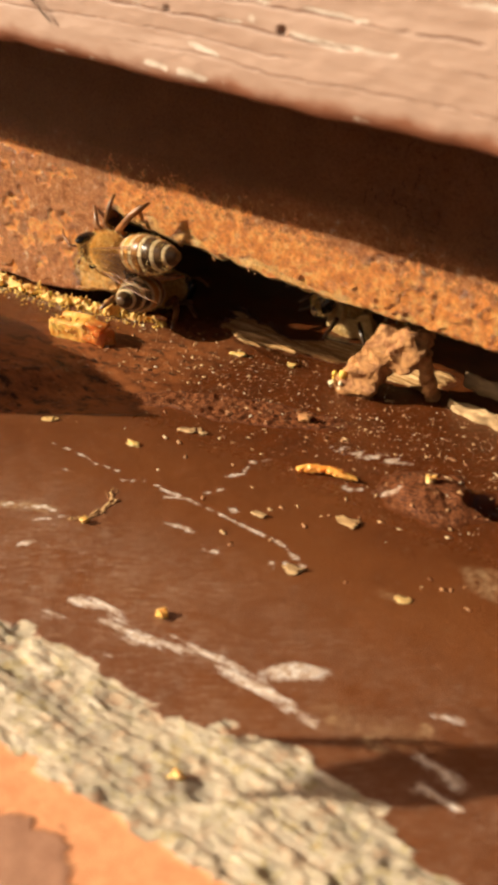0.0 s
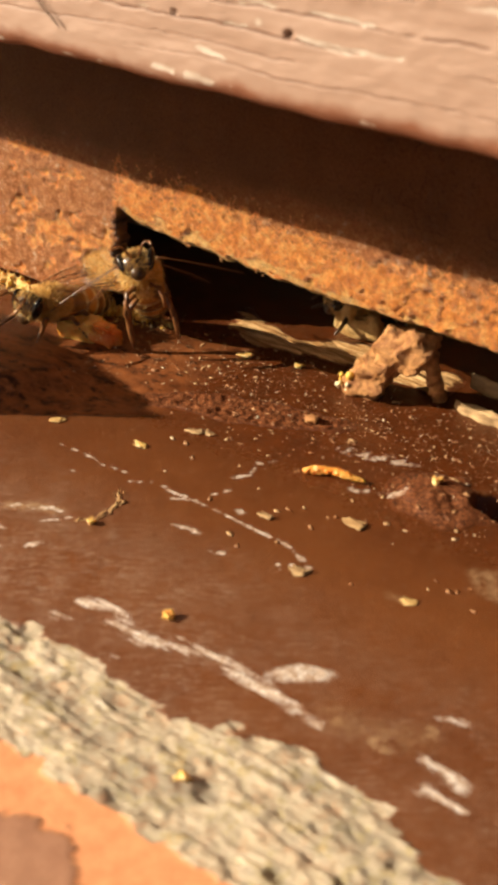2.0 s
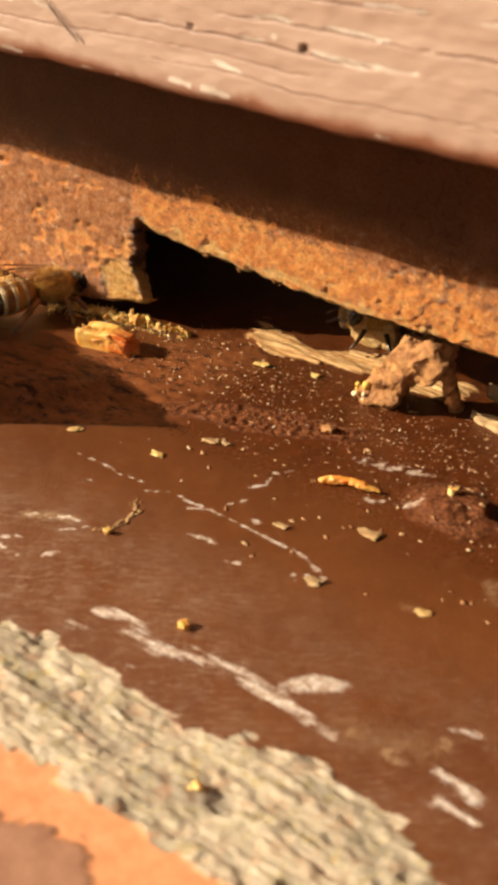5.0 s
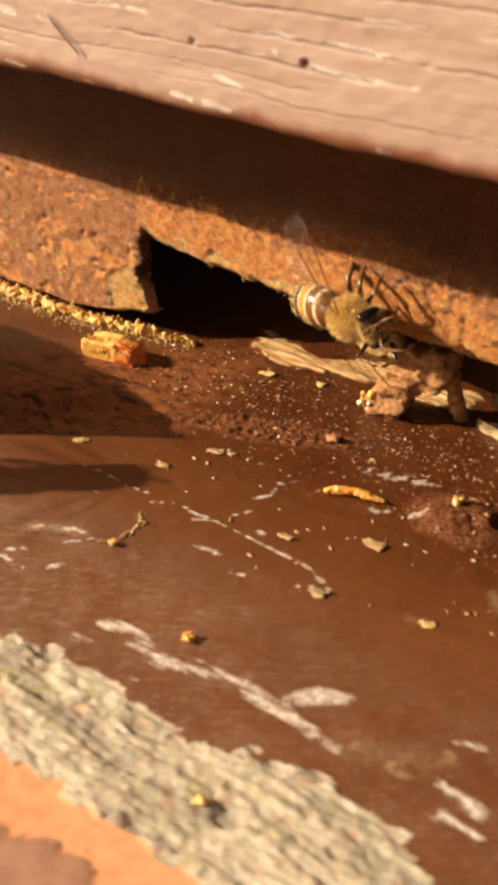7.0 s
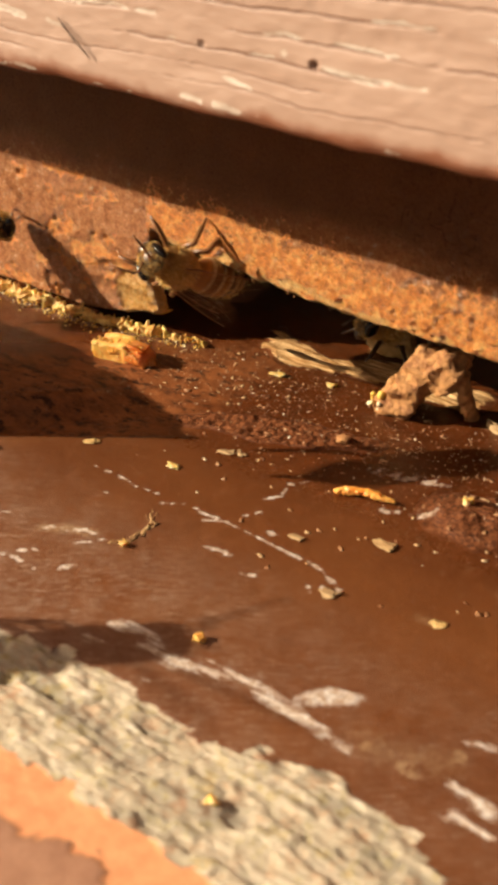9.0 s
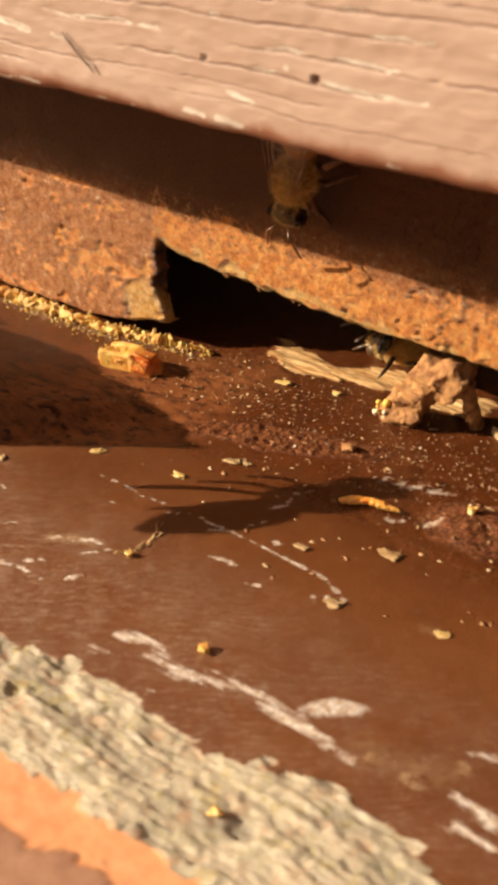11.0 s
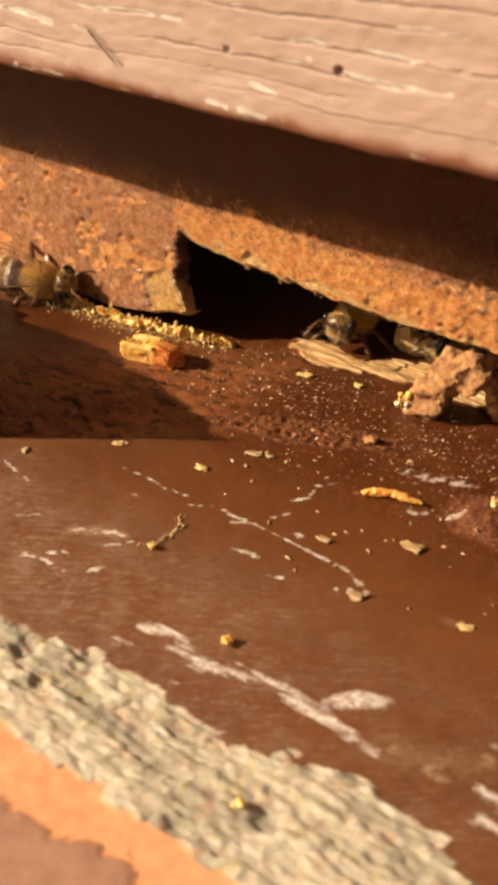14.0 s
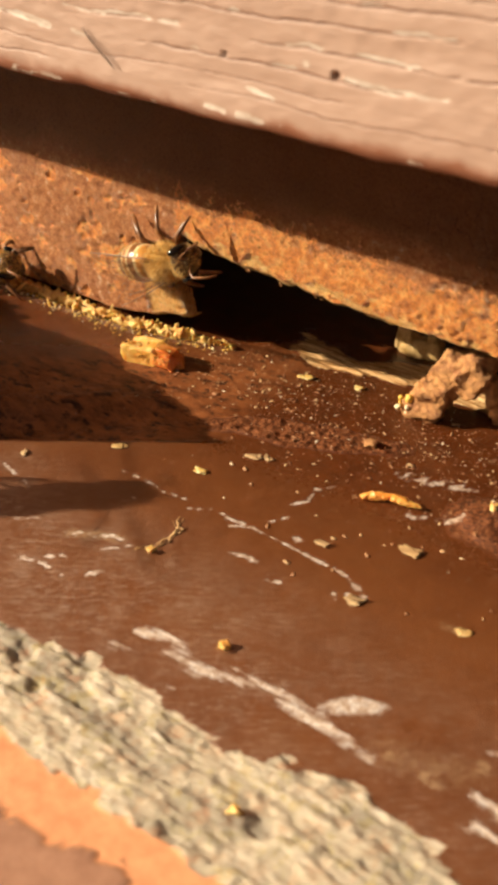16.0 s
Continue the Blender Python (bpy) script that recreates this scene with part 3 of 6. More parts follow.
def block_masks(x, z):
    rise = z - gap_top(x)
    fine = fbm(x * 2.1, z * 2.6, 91, 4)
    edge = step(6.8, 1.6, rise + 3.4 * (fbm(x * 0.35, z * 0.7, 85, 4) - 0.5) + 1.6 * (fine - 0.5)) * step(-1.8, -0.4, x)
    low = 0.28 * step(9.0, 3.0, z) * step(1.0, -1.0, x)
    specks = step(0.62, 0.66, fbm(x * 0.62, z * 0.85, 88, 4) + 0.25 * (fine - 0.5)) * step(13.0, 11.0, z) * step(0.8, -0.8, x)
    orange = np.maximum(np.maximum(0.88 * edge, low * fine * 1.5), specks)
    raw = step(1.7, 0.1, rise + 2.6 * (fbm(x * 1.2, z * 1.6, 94, 4) - 0.5)) * step(-0.8, -0.1, x) * (0.55 + 0.45 * step(24, 14, x))
    chip = step(1.15, 0.9, np.hypot((x + 1.9) / 2.6, (z - 2.9) / 2.1) + 0.7 * (fbm(x * 0.9, z * 0.9, 97, 4) - 0.5)) * (x <= 0.0)
    streak = step(1.1, 0.7, np.hypot((x - 0.2) / 1.0, (z - 9.6) / 2.2) + 0.9 * (fbm(x * 1.3, z * 0.9, 99, 3) - 0.5))
    # where that side's shade is painted: a ragged strip beside the gap
    rim_shade = step(0.8, -0.1, -0.6 - x + 1.3 * (fbm(x * 0.8, z * 1.8, 93, 4) - 0.5)) * step(9.3, 8.4, z) * step(4.0, 5.0, z) * (x <= 0.0)
    # mask of the painted overhang shade, growing with height
    upper_shade = step(10.0, 14.5, z + 3.0 * (fbm(x * 0.15, z * 0.3, 96, 4) - 0.5))
    return {"primer": np.clip(np.maximum(orange, streak), 0, 1), "wood": np.clip(np.maximum(raw, chip), 0, 1), "rim_shade": np.clip(rim_shade, 0, 1), "upper_shade": upper_shade}


def block_piece(x0, x1, base, seed, name):
    """A length of the block: a displaced front, a lower and two end faces, and a plain back."""
    xs = np.concatenate([np.arange(x0, x1, 0.15) if abs(x0) < 30 else np.concatenate([np.arange(x0, -24, 2.0), np.arange(-24, x1, 0.15)]), [x1]])
    xs = xs[(xs < 40) | (np.arange(len(xs)) % 8 == 0) | (xs == x1)]
    zs = np.linspace(0, 1, 150) ** 1.25
    b = base(xs)
    x = np.repeat(xs[:, None], len(zs), 1)
    z = b[:, None] + (24.9 - b[:, None]) * zs[None]
    relief = (0.14 * (fbm(x * 0.5, z * 0.5, seed, 4) - 0.5) + 0.26 * (fbm(x * 2.6, z * 2.6, seed + 4, 3) - 0.5)) * (1 - 0.6 * step(10, 15, z))
    blister = 0.13 * step(0.54, 0.72, fbm(x * 1.9, z * 1.7, seed + 7, 2)) * step(14, 24, x)
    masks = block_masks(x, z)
    y = -relief - blister + 0.14 * masks["primer"] + 0.2 * masks["wood"]
    y = y + 0.6 * step(0.5, 0.0, z - b[:, None]) ** 2
    nu, nv = x.shape
    if x1 <= 0:
        # the torn upright side of the gap curls back into the dark
        side = x - x1
        tear = step(9.0, 8.2, z) * step(-1.6, -0.1, side)
        x = x + tear * ((1.1 * (fbm(z * 0.9, z * 0.0 + 1.0, 141, 3) - 0.55) + 0.9 * (fbm(z * 3.2, y * 2.0 + 3.0, 142, 3) - 0.5)) * step(3.0, 4.4, z) + 0.5 * step(3.8, 2.6, z) + 0.5 * (fbm(z * 2.5, z * 0.0 + 5.0, 143, 3) - 0.6))
        y = y + step(-0.25, 0.0, side) ** 2 * 1.0 * step(9.0, 8.4, z) + 0.5 * tear * (fbm(x * 2.2, z * 2.8, 144, 3) - 0.5)
    front = np.stack([x, y, z], -1).reshape(-1, 3)
    under = np.stack([np.repeat(xs[:, None], 9, 1), np.repeat(np.linspace(0.7, 1.1, 9)[None], nu, 0), np.repeat(b[:, None], 9, 1)], -1)
    under[..., 2] += 0.25 * (fbm(under[..., 0], under[..., 1], seed + 9, 3) - 0.5)
    back = np.stack([xs, np.full(nu, 1.1), np.full(nu, 24.9)], -1)
    verts = np.concatenate([front, under.reshape(-1, 3), back])
    n1, n2 = nu * nv, nu * nv + nu * 9
    faces = grid_faces(nu, nv)
    for i in range(nu - 1):
        faces.append((n1 + i * 9, n1 + i * 9 + 9, (i + 1) * nv, i * nv))
        for j in range(8):
            a = n1 + i * 9 + j
            faces.append((a + 1, a + 10, a + 9, a))
        faces.append((n1 + i * 9 + 8, n2 + i, n2 + i + 1, n1 + (i + 1) * 9 + 8))
        faces.append((n2 + i, i * nv + nv - 1, (i + 1) * nv + nv - 1, n2 + i + 1))
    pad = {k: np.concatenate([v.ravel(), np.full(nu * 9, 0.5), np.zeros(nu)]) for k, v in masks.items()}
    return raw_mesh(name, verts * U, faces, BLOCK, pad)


def entrance_block():
    root = new("entrance_block")
    foot = lambda x: np.interp(x, [-70, -8, -4, -1.5, 0], [0.15, 0.25, 1.0, 1.6, 1.9]) + 0.25 * (fbm(x * 0.9, x * 0.0, 101, 3) - 0.5)
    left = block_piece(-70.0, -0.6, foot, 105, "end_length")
    right = block_piece(-0.6, 110.0, gap_top, 105, "lintel")
    rng = random.Random(21)
    for k in range(6):
        x = 3.0 + 12.0 * rng.random() if k else 6.0
        bm = bmesh.new()
        chunk(bm, (x, 0.25 + 0.3 * rng.random(), float(gap_top(np.array([x]))[0]) + 0.08), (rng.uniform(0.04, 0.09), 0.05, rng.uniform(0.10, 0.26)), 700 + k, 0.8, (0.3, rng.uniform(-0.6, 0.6), 0), 2)
        part("splinter", bm, CLOD, right, "golden splinter hanging from the edge" if k == 0 else "")
    for ob in (left, right):
        ob.parent = root
    return tagged(root, "brown entrance block with flaking orange primer and a wide bee gap", "entrance block")


# ---- hive body above ----
CRACKS = ((26.1, 0.012, 0.6), (26.9, 0.012, 0.6), (28.0, 0.004, 1.25), (29.05, 0.014, 1.25), (30.1, 0.022, 1.2), (31.3, 0.02, 1.3), (32.4, 0.015, 1.0), (33.5, 0.02, 1.2), (34.9, 0.01, 1.2), (36.4, 0.02, 1.0), (38.5, 0.0, 1.0), (41.0, 0.01, 1.0))


def hive_body():
    xs = np.concatenate([np.arange(-70, -6, 2.0), np.arange(-6, 40, 0.16), np.arange(40, 112, 2.0)])
    arc = np.linspace(0, math.pi / 2, 9)
    zs = np.concatenate([np.arange(25.8, 37, 0.06), np.arange(37, 60, 0.6), np.arange(60, 190, 10.0)])
    low = 24.5 + 0.35 * (fbm(xs * 0.3, xs * 0, 121, 4) - 0.5)
    nu = len(xs)
    x = np.repeat(xs[:, None], len(zs) + 9, 1)
    z = np.concatenate([low[:, None] + 0.9 * (1 - np.cos(arc))[None], np.repeat(zs[None], nu, 0)], 1)
    y = np.concatenate([-15.7 + 0.9 * (1 - np.sin(arc))[None] + 0 * low[:, None], np.full((nu, len(zs)), -15.7)], 1)
    y = y + 0.15 * (fbm(x * 0.10, z * 0.7, 124, 5) - 0.5) + 0.10 * (fbm(x * 0.9, z * 1.6, 126, 4) - 0.5)
    crack, pale = np.zeros_like(x), np.zeros_like(x)
    for k, (c, slope, size) in enumerate(CRACKS):
        line = c + slope * x + 0.20 * (fbm(x * 1.6, x * 0 + k, 120 + k, 4) - 0.5) + 0.60 * (fbm(x * 0.16, x * 0 + k, 130 + k, 5) - 0.5)
        on = step(0.40, 0.54, fbm(x * 0.13, x * 0 + 3 * k, 150 + k, 5) + 0.35 * (fbm(x * 1.4, x * 0 + k, 155 + k, 3) - 0.5))
        width = 0.040 * size * (0.2 + 1.6 * fbm(x * 0.7, x * 0 + k, 160 + k, 4))
        cut = step(width + 0.04, width - 0.03, np.abs(z - line)) * on
        crack = np.maximum(crack, cut)
        peel = step(0.53, 0.62, fbm(x * 0.28, z * 0.4 + 7 * k, 170 + k, 3)) * step(0.20, 0.06, np.abs(z - line - 0.10) + 0.25 * (fbm(x * 1.1, z * 2.4, 190, 4) - 0.5)) * (size > 1.1)
        pale = np.maximum(pale, 0.9 * peel * (1 - cut))
    y = y + 0.08 * crack + 0.04 * pale
    knot = step(0.34, 0.16, np.hypot((x - 24.4) / 0.8, z - 28.35) + 0.1 * (fbm(x * 2, z * 2, 192, 3) - 0.5))
    knot = np.maximum(knot, step(0.22, 0.08, np.hypot((x - 17.4) / 0.8, z - 28.3)))
    y, crack = y + 0.3 * knot, np.maximum(crack, knot)
    spot = step(0.30, 0.12, np.hypot(x - 22.6, z - 28.65) + 0.2 * (fbm(x * 2, z * 2, 195, 3) - 0.5))
    for a, b, w in (((18.9, 26.85), (20.6, 26.55), 0.22), ((16.0, 25.45), (17.4, 25.3), 0.26), ((18.2, 25.35), (19.8, 25.2), 0.26), ((15.0, 25.6), (15.3, 25.5), 0.2), ((25.0, 28.3), (28.0, 28.05), 0.24), ((1.6, 28.2), (4.4, 27.9), 0.34), ((6.3, 27.9), (7.2, 27.75), 0.2)):
        spot = np.maximum(spot, step(0.15, 0.7, along(x, z, (a, b), w) + 0.7 * (fbm(x * 1.6, z * 3, 196, 3) - 0.5)))
    edgechip = 0.8 * step(0.64, 0.70, fbm(x * 0.9, z * 1.6 + 2, 197, 4)) * step(0.42, 0.10, np.abs(z - low[:, None] - 0.5))
    pale = np.maximum(pale * (1 - knot), np.maximum(spot, edgechip))
    brown = step(1.7, 0.2, z - low[:, None] + 1.0 * (fbm(x * 0.6, z * 0.6, 199, 4) - 0.5))
    nv = x.shape[1]
    front = np.stack([x, y, z], -1).reshape(-1, 3)
    back = np.concatenate([np.stack([xs, np.full(nu, 4.0), low], -1), np.stack([xs, np.full(nu, 4.0), np.full(nu, 180.0)], -1)])
    n = nu * nv
    faces = grid_faces(nu, nv)
    for i in range(nu - 1):
        faces.append((n + i, n + i + 1, (i + 1) * nv, i * nv))
        faces.append((i * nv + nv - 1, (i + 1) * nv + nv - 1, n + nu + i + 1, n + nu + i))
        faces.append((n + nu + i, n + nu + i + 1, n + i + 1, n + i))
    pad = {"crack": crack, "pale": pale, "brown": brown}
    pad = {k: np.concatenate([v.ravel(), np.zeros(2 * nu)]) for k, v in pad.items()}
    ob = raw_mesh("hive_body", np.concatenate([front, back]) * U, faces, FADED, pad)
    return tagged(ob, "sun-faded pink-brown painted hive body board with long cracks", "beehive box", kind="structure")


def box_bm(x0, x1, y0, y1, z0, z1):
    bm = bmesh.new()
    bmesh.ops.create_cube(bm, size=1.0)
    for v in bm.verts:
        v.co = Vector(((x0 + x1) / 2 + v.co.x * (x1 - x0), (y0 + y1) / 2 + v.co.y * (y1 - y0), (z0 + z1) / 2 + v.co.z * (z1 - z0))) * U
    return bm


def closing_walls():
    """The dark inside of the hive and the ground round it."""
    for name, dims in (("wall_back", (-70, 110, 15, 19, 0.4, 180)), ("wall_west", (-74, -70, 4.1, 122, 0.4, 180)), ("wall_east", (110, 114, 4.1, 122, 0.4, 180)), ("ceiling", (-74, 114, -20, 122, 180.1, 186))):
        tagged(part(name, box_bm(*dims), DARKWOOD, smooth=False), "plain dark board of the hive", "hive wall", kind="structure")
    bm = bmesh.new()
    bmesh.ops.create_grid(bm, x_segments=60, y_segments=60, size=1.6)
    for v in bm.verts:
        v.co.z = -0.45 + 0.012 * noise.noise(v.co * 3.0)
    tagged(part("ground", bm, SOIL), "dry brown soil round the hive", "ground", kind="structure")


def hive_stand():
    """The box on four legs that carries the board and the hive."""
    stand = new("hive_stand")
    part("deck", box_bm(-68, 108, -44, 118, -40, -16.2), RAWWOOD, stand, smooth=False)
    for x in (-60, 92):
        for y in (-38, 104):
            part("leg", box_bm(x - 6, x + 14, y - 4, y + 12, -384, -40.2), RAWWOOD, stand, smooth=False)
    tagged(stand, "plain wooden stand under the hive", "stand")


def side_rail():
    """An unseen piece, added and shaped to cast its shadow into the board's hollow."""
    bm = bmesh.new()
    outline = ((-6.0, -1.0), (-6.0, 0.5), (-13.1, 5.4), (-19.5, 10.7), (-27.1, 15.9), (-31.1, 18.0), (-33.0, 18.4), (-34.8, 12.5), (-35.6, -1.0))
    rough = []
    for (y0, z0), (y1, z1) in zip(outline, outline[1:]):
        n = max(1, int(math.hypot(y1 - y0, z1 - z0) / 0.5)) if z0 > -1 and z1 > -1 else 1
        for i in range(n):
            y, z = y0 + (y1 - y0) * i / n, z0 + (z1 - z0) * i / n
            rough.append((y, z + 0.6 + (1.7 * noise.noise(Vector((y * 0.6, z * 0.6, 3.0))) + 1.3 * noise.noise(Vector((y * 1.7, z * 1.7, 8.0))) if i else 0.0)))
    outline = rough + [outline[-1]]
    a = [bm.verts.new(Vector((-27.0, y, z)) * U) for y, z in outline]
    b = [bm.verts.new(Vector((-23.0, y, z)) * U) for y, z in outline]
    bm.faces.new(a[::-1])
    bm.faces.new(b)
    for i in range(len(a)):
        j = (i + 1) % len(a)
        bm.faces.new((a[i], a[j], b[j], b[i]))
    bmesh.ops.recalc_face_normals(bm, faces=bm.faces[:])
    tagged(part("side_rail", bm, RAWWOOD, smooth=False), "unseen sloping wooden piece added to shade the board's hollow", "rail")


# ---- crumbs and bits ----
BALLS = {}


def chunk(bm, place, size, seed, rough=0.35, turn=None, subdivisions=1, square=1.0):
    """One irregular crumb; place and size in units."""
    rng = random.Random(seed)
    turn = turn or (rng.uniform(0, 6), rng.uniform(0, 6), rng.uniform(0, 6))
    rot = Euler(turn).to_matrix()
    if subdivisions not in BALLS:
        t = bmesh.new()
        bmesh.ops.create_icosphere(t, subdivisions=subdivisions, radius=1.0)
        BALLS[subdivisions] = [v.co.copy() for v in t.verts], [[v.index for v in f.verts] for f in t.faces]
        t.free()
    points, faces = BALLS[subdivisions]
    made = [bm.verts.new(p) for p in points]
    for f in faces:
        bm.faces.new([made[i] for i in f])
    off = Vector((rng.uniform(0, 50), rng.uniform(0, 50), rng.uniform(0, 50)))
    for v in made:
        q = Vector([math.copysign(abs(c) ** square, c) for c in v.co]) if square != 1.0 else v.co
        p = q * (1 + rough * noise.noise(v.co * 1.3 + off) * 1.6 + 0.25 * rough * noise.noise(v.co * 4 + off))
        p = rot @ Vector((p.x * size[0], p.y * size[1], p.z * size[2]))
        v.co = (p + Vector(place)) * U


def ground_z(x, y):
    i, j = np.searchsorted(GROUND["xs"], float(x)), np.searchsorted(GROUND["ys"], float(y))
    return float(GROUND["h"][i, j])


def pollen_strip():
    bm, loose = bmesh.new(), bmesh.new()
    rng = random.Random(11)
    for k in range(2100):
        x = rng.uniform(-26, 3.6)
        mid = float(np.interp(x, [-26, -11, -5, -2.5, 2, 4], [-0.95, -0.8, -0.5, 0.2, 1.2, 1.55]))
        small = k % 2 == 0
        y = mid + rng.gauss(-0.5 if small else 0.0, 0.6 if small else 0.24)
        if rng.random() > 0.2 + 1.0 * float(fbm(np.array([x * 0.45]), np.array([2.0]), 201)[0]) * (1.0 if x < -1.0 else 0.4):
            continue
        r = rng.uniform(0.04, 0.13) if small else rng.uniform(0.12, 0.36) * (1.0 if x < 0 else 0.65)
        chunk(loose if small else bm, (x, y, ground_z(x, y) + 0.3 * r + (0 if small else rng.random() * 0.22)), (r * rng.uniform(0.9, 2.0), r * rng.uniform(0.5, 1.0), r * 0.5), k, 0.7, None, 1 if small else 2)
    ob = part("pollen_strip", bm, POLLENMASS)
    mod = ob.modifiers.new("fuse", "REMESH")
    mod.mode, mod.voxel_size, mod.use_smooth_shade = "VOXEL", 0.075 * U, True
    tagged(ob, "strip of yellow pollen crumbs along the block's foot", "pollen", kind="stuff")
    tagged(part("pollen_grains", loose, POLLEN), "fine yellow pollen grains beside the strip", "pollen", kind="stuff")


def loose_crumbs():
    bm = bmesh.new()
    rng = random.Random(12)
    for k in range(3300):
        x, y = rng.uniform(2, 38), rng.gauss(-1.5, 3.6)
        if k % 20 == 0:
            x, y = rng.uniform(0, 44), rng.uniform(-14, 2)
        if y > 4 or y < -27 or (x < 10 and lip_side(x, y) < 6 and lip_side(x, y) > -0.5):
            continue
        r = min(0.26 if y > -8 else 0.12, 0.014 + 0.028 * rng.expovariate(1.0))
        chunk(bm, (x, y, ground_z(x, y) + 0.10 * r), (r * rng.uniform(0.9, 2.2), r * rng.uniform(0.5, 1.2), r * 0.22), 2000 + k, 0.8, (0, 0, rng.uniform(0, 6)))
    # flat pale flakes that lie wider spread
    for k in range(46):
        x, y = rng.uniform(14, 40), rng.gauss(-11.0, 4.0)
        if y > -5 or y < -24:
            continue
        r = rng.uniform(0.07, 0.17)
        chunk(bm, (x, y, ground_z(x, y) + 0.02), (r * 1.9, r * 0.9, 0.02), 7000 + k, 0.8, (0, 0, rng.gauss(-0.3, 0.5)))
    tagged(part("debris_crumbs", bm, CRUMBS), "scattered crumbs of wax, pollen and wood on the board", "debris", kind="stuff")


def crumb(name, x, y, size, material, label, category, seed, turn=0.0, rough=0.75):
    bm = bmesh.new()
    chunk(bm, (0, 0, 0), size, seed, rough, (0.12, -0.1, radians(turn)), 3, 0.7)
    ob = part(name, bm, material)
    ob.location = Vector((x, y, ground_z(x, y) + 0.72 * size[2])) * U
    return tagged(ob, label, category)


def bits():
    yellow = "small yellow pollen pellet on the painted board"
    crumb("pollen_pellet", 16.4, -22.0, (0.22, 0.20, 0.18), WAX, yellow, "pollen", 31)
    crumb("pollen_pellet", 10.7, 1.1, (0.5, 0.22, 0.10), WAX, yellow, "pollen", 32)
    crumb("pollen_pellet", 14.8, 2.2, (0.34, 0.2, 0.09), WAX, yellow, "pollen", 33)
    crumb("resin_bead", 25.4, -25.9, (0.30, 0.26, 0.2), GOLD, "small orange resin bead on the painted board", "resin", 34)
    crumb("wax_flake", 14.6, -9.9, (0.42, 0.26, 0.04), RAWWOOD, "pale wax flake on the painted board", "flake", 35, 20)
    crumb("wax_flake", 15.5, -9.5, (0.45, 0.26, 0.04), RAWWOOD, "pale wax flake on the painted board", "flake", 36, -20)
    crumb("wax_flake", 2.4, -19.4, (0.28, 0.22, 0.04), RAWWOOD, "pale wax flake on the painted board", "flake", 37)
    crumb("wax_flake", 12.9, -13.5, (0.5, 0.26, 0.045), WAX, "yellowish wax flake on the painted board", "flake", 38, 10)
    crumb("wood_flake", 28.6, -12.4, (0.8, 0.42, 0.045), SHRED, "thin curled golden-brown wood flake on the painted board", "flake", 39, 0, 0.5)
    crumb("wood_flake", 28.6, -18.3, (0.55, 0.36, 0.035), RAWWOOD, "thin pale wood flake on the painted board", "flake", 40, 10)
    crumb("wood_flake", 34.8, -16.8, (0.44, 0.28, 0.03), TANWAX, "small tan wax flake on the painted board", "flake", 41, 30, 0.6)
    crumb("wood_flake", 24.0, -15.0, (0.4, 0.2, 0.05), RAWWOOD, "thin pale wood flake on the painted board", "flake", 42, 0)
    crumb("wood_flake", 20.0, -4.0, (0.42, 0.34, 0.30), CLOD, "brown grain beside the crusted patch", "debris", 43, 0, 0.35)
    crumb("wood_flake", 6.6, -14.8, (0.7, 0.26, 0.03), TANWAX, "thin pale wood flake on the painted board", "flake", 44, 35, 0.5)
    crumb("wood_flake", 30.6, -5.9, (0.3, 0.26, 0.24), WAX, "yellow grain on the crusted lump", "debris", 45, 0)
    crumb("pollen_pellet", 33.2, -34.4, (0.27, 0.22, 0.18), WAX, "yellow pollen pellet on the bare wood", "pollen", 46)
    # twisted bit of dry plant
    shred = [Vector((15.4, -22.6, 0.1)), Vector((16.2, -21.3, 0.08)), Vector((16.3, -20.2, 0.12)), Vector((16.3, -19.3, 0.10)), Vector((15.5, -18.5, 0.15))]
    bm = bmesh.new()
    rng = random.Random(14)
    for k in range(46):
        u = rng.random() * 3.999
        p = shred[int(u)].lerp(shred[int(u) + 1], u % 1)
        d = shred[int(u) + 1] - shred[int(u)]
        chunk(bm, (p.x + rng.gauss(0, 0.16), p.y + rng.gauss(0, 0.16), ground_z(p.x, p.y) + rng.gauss(0.0, 0.025)), (rng.uniform(0.25, 0.55), rng.uniform(0.04, 0.07), 0.03), 60 + k, 0.7, (rng.gauss(0, 0.5), rng.gauss(0, 0.25), math.atan2(d.y, d.x) + rng.gauss(0, 0.3)), 2)
    ob = part("dry_shred", bm, SHRED)
    mod = ob.modifiers.new("fuse", "REMESH")
    mod.mode, mod.voxel_size, mod.use_smooth_shade = "VOXEL", 0.045 * U, True
    tagged(ob, "thin shred of dry brown plant on the board", "debris")
    # curled crumb of wax
    bm = bmesh.new()
    for k in range(17):
        t = k / 16
        fat = 0.75 + 0.35 * math.sin(2.6 * t + 0.6) + 0.12 * math.sin(11 * t)
        chunk(bm, (23.3 + 3.3 * t, -9.4 + 1.3 * t + 0.22 * math.sin(5 * t), 0.22 + 0.14 * math.sin(3 * t)), (0.34 * fat, 0.28 * fat, 0.22 * fat), 80 + k, 0.45, (0, 0, 0.4 + 0.5 * math.sin(4 * t)), 2)
    ob = part("wax_curl", bm, CURL)
    mod = ob.modifiers.new("fuse", "REMESH")
    mod.mode, mod.voxel_size, mod.use_smooth_shade = "VOXEL", 0.07 * U, True
    tagged(ob, "long curled orange-yellow wax crumb on the board", "wax")
    # propolis lump with a yellow crust
    lump = new("propolis_lump")
    low = ground_z(0.0, -4.2)
    bm = bmesh.new()
    chunk(bm, (1.25, -3.95, 0.68 + low), (1.0, 0.80, 0.82), 92, 0.30, (0, 0.1, 0.2), 4, 0.5)
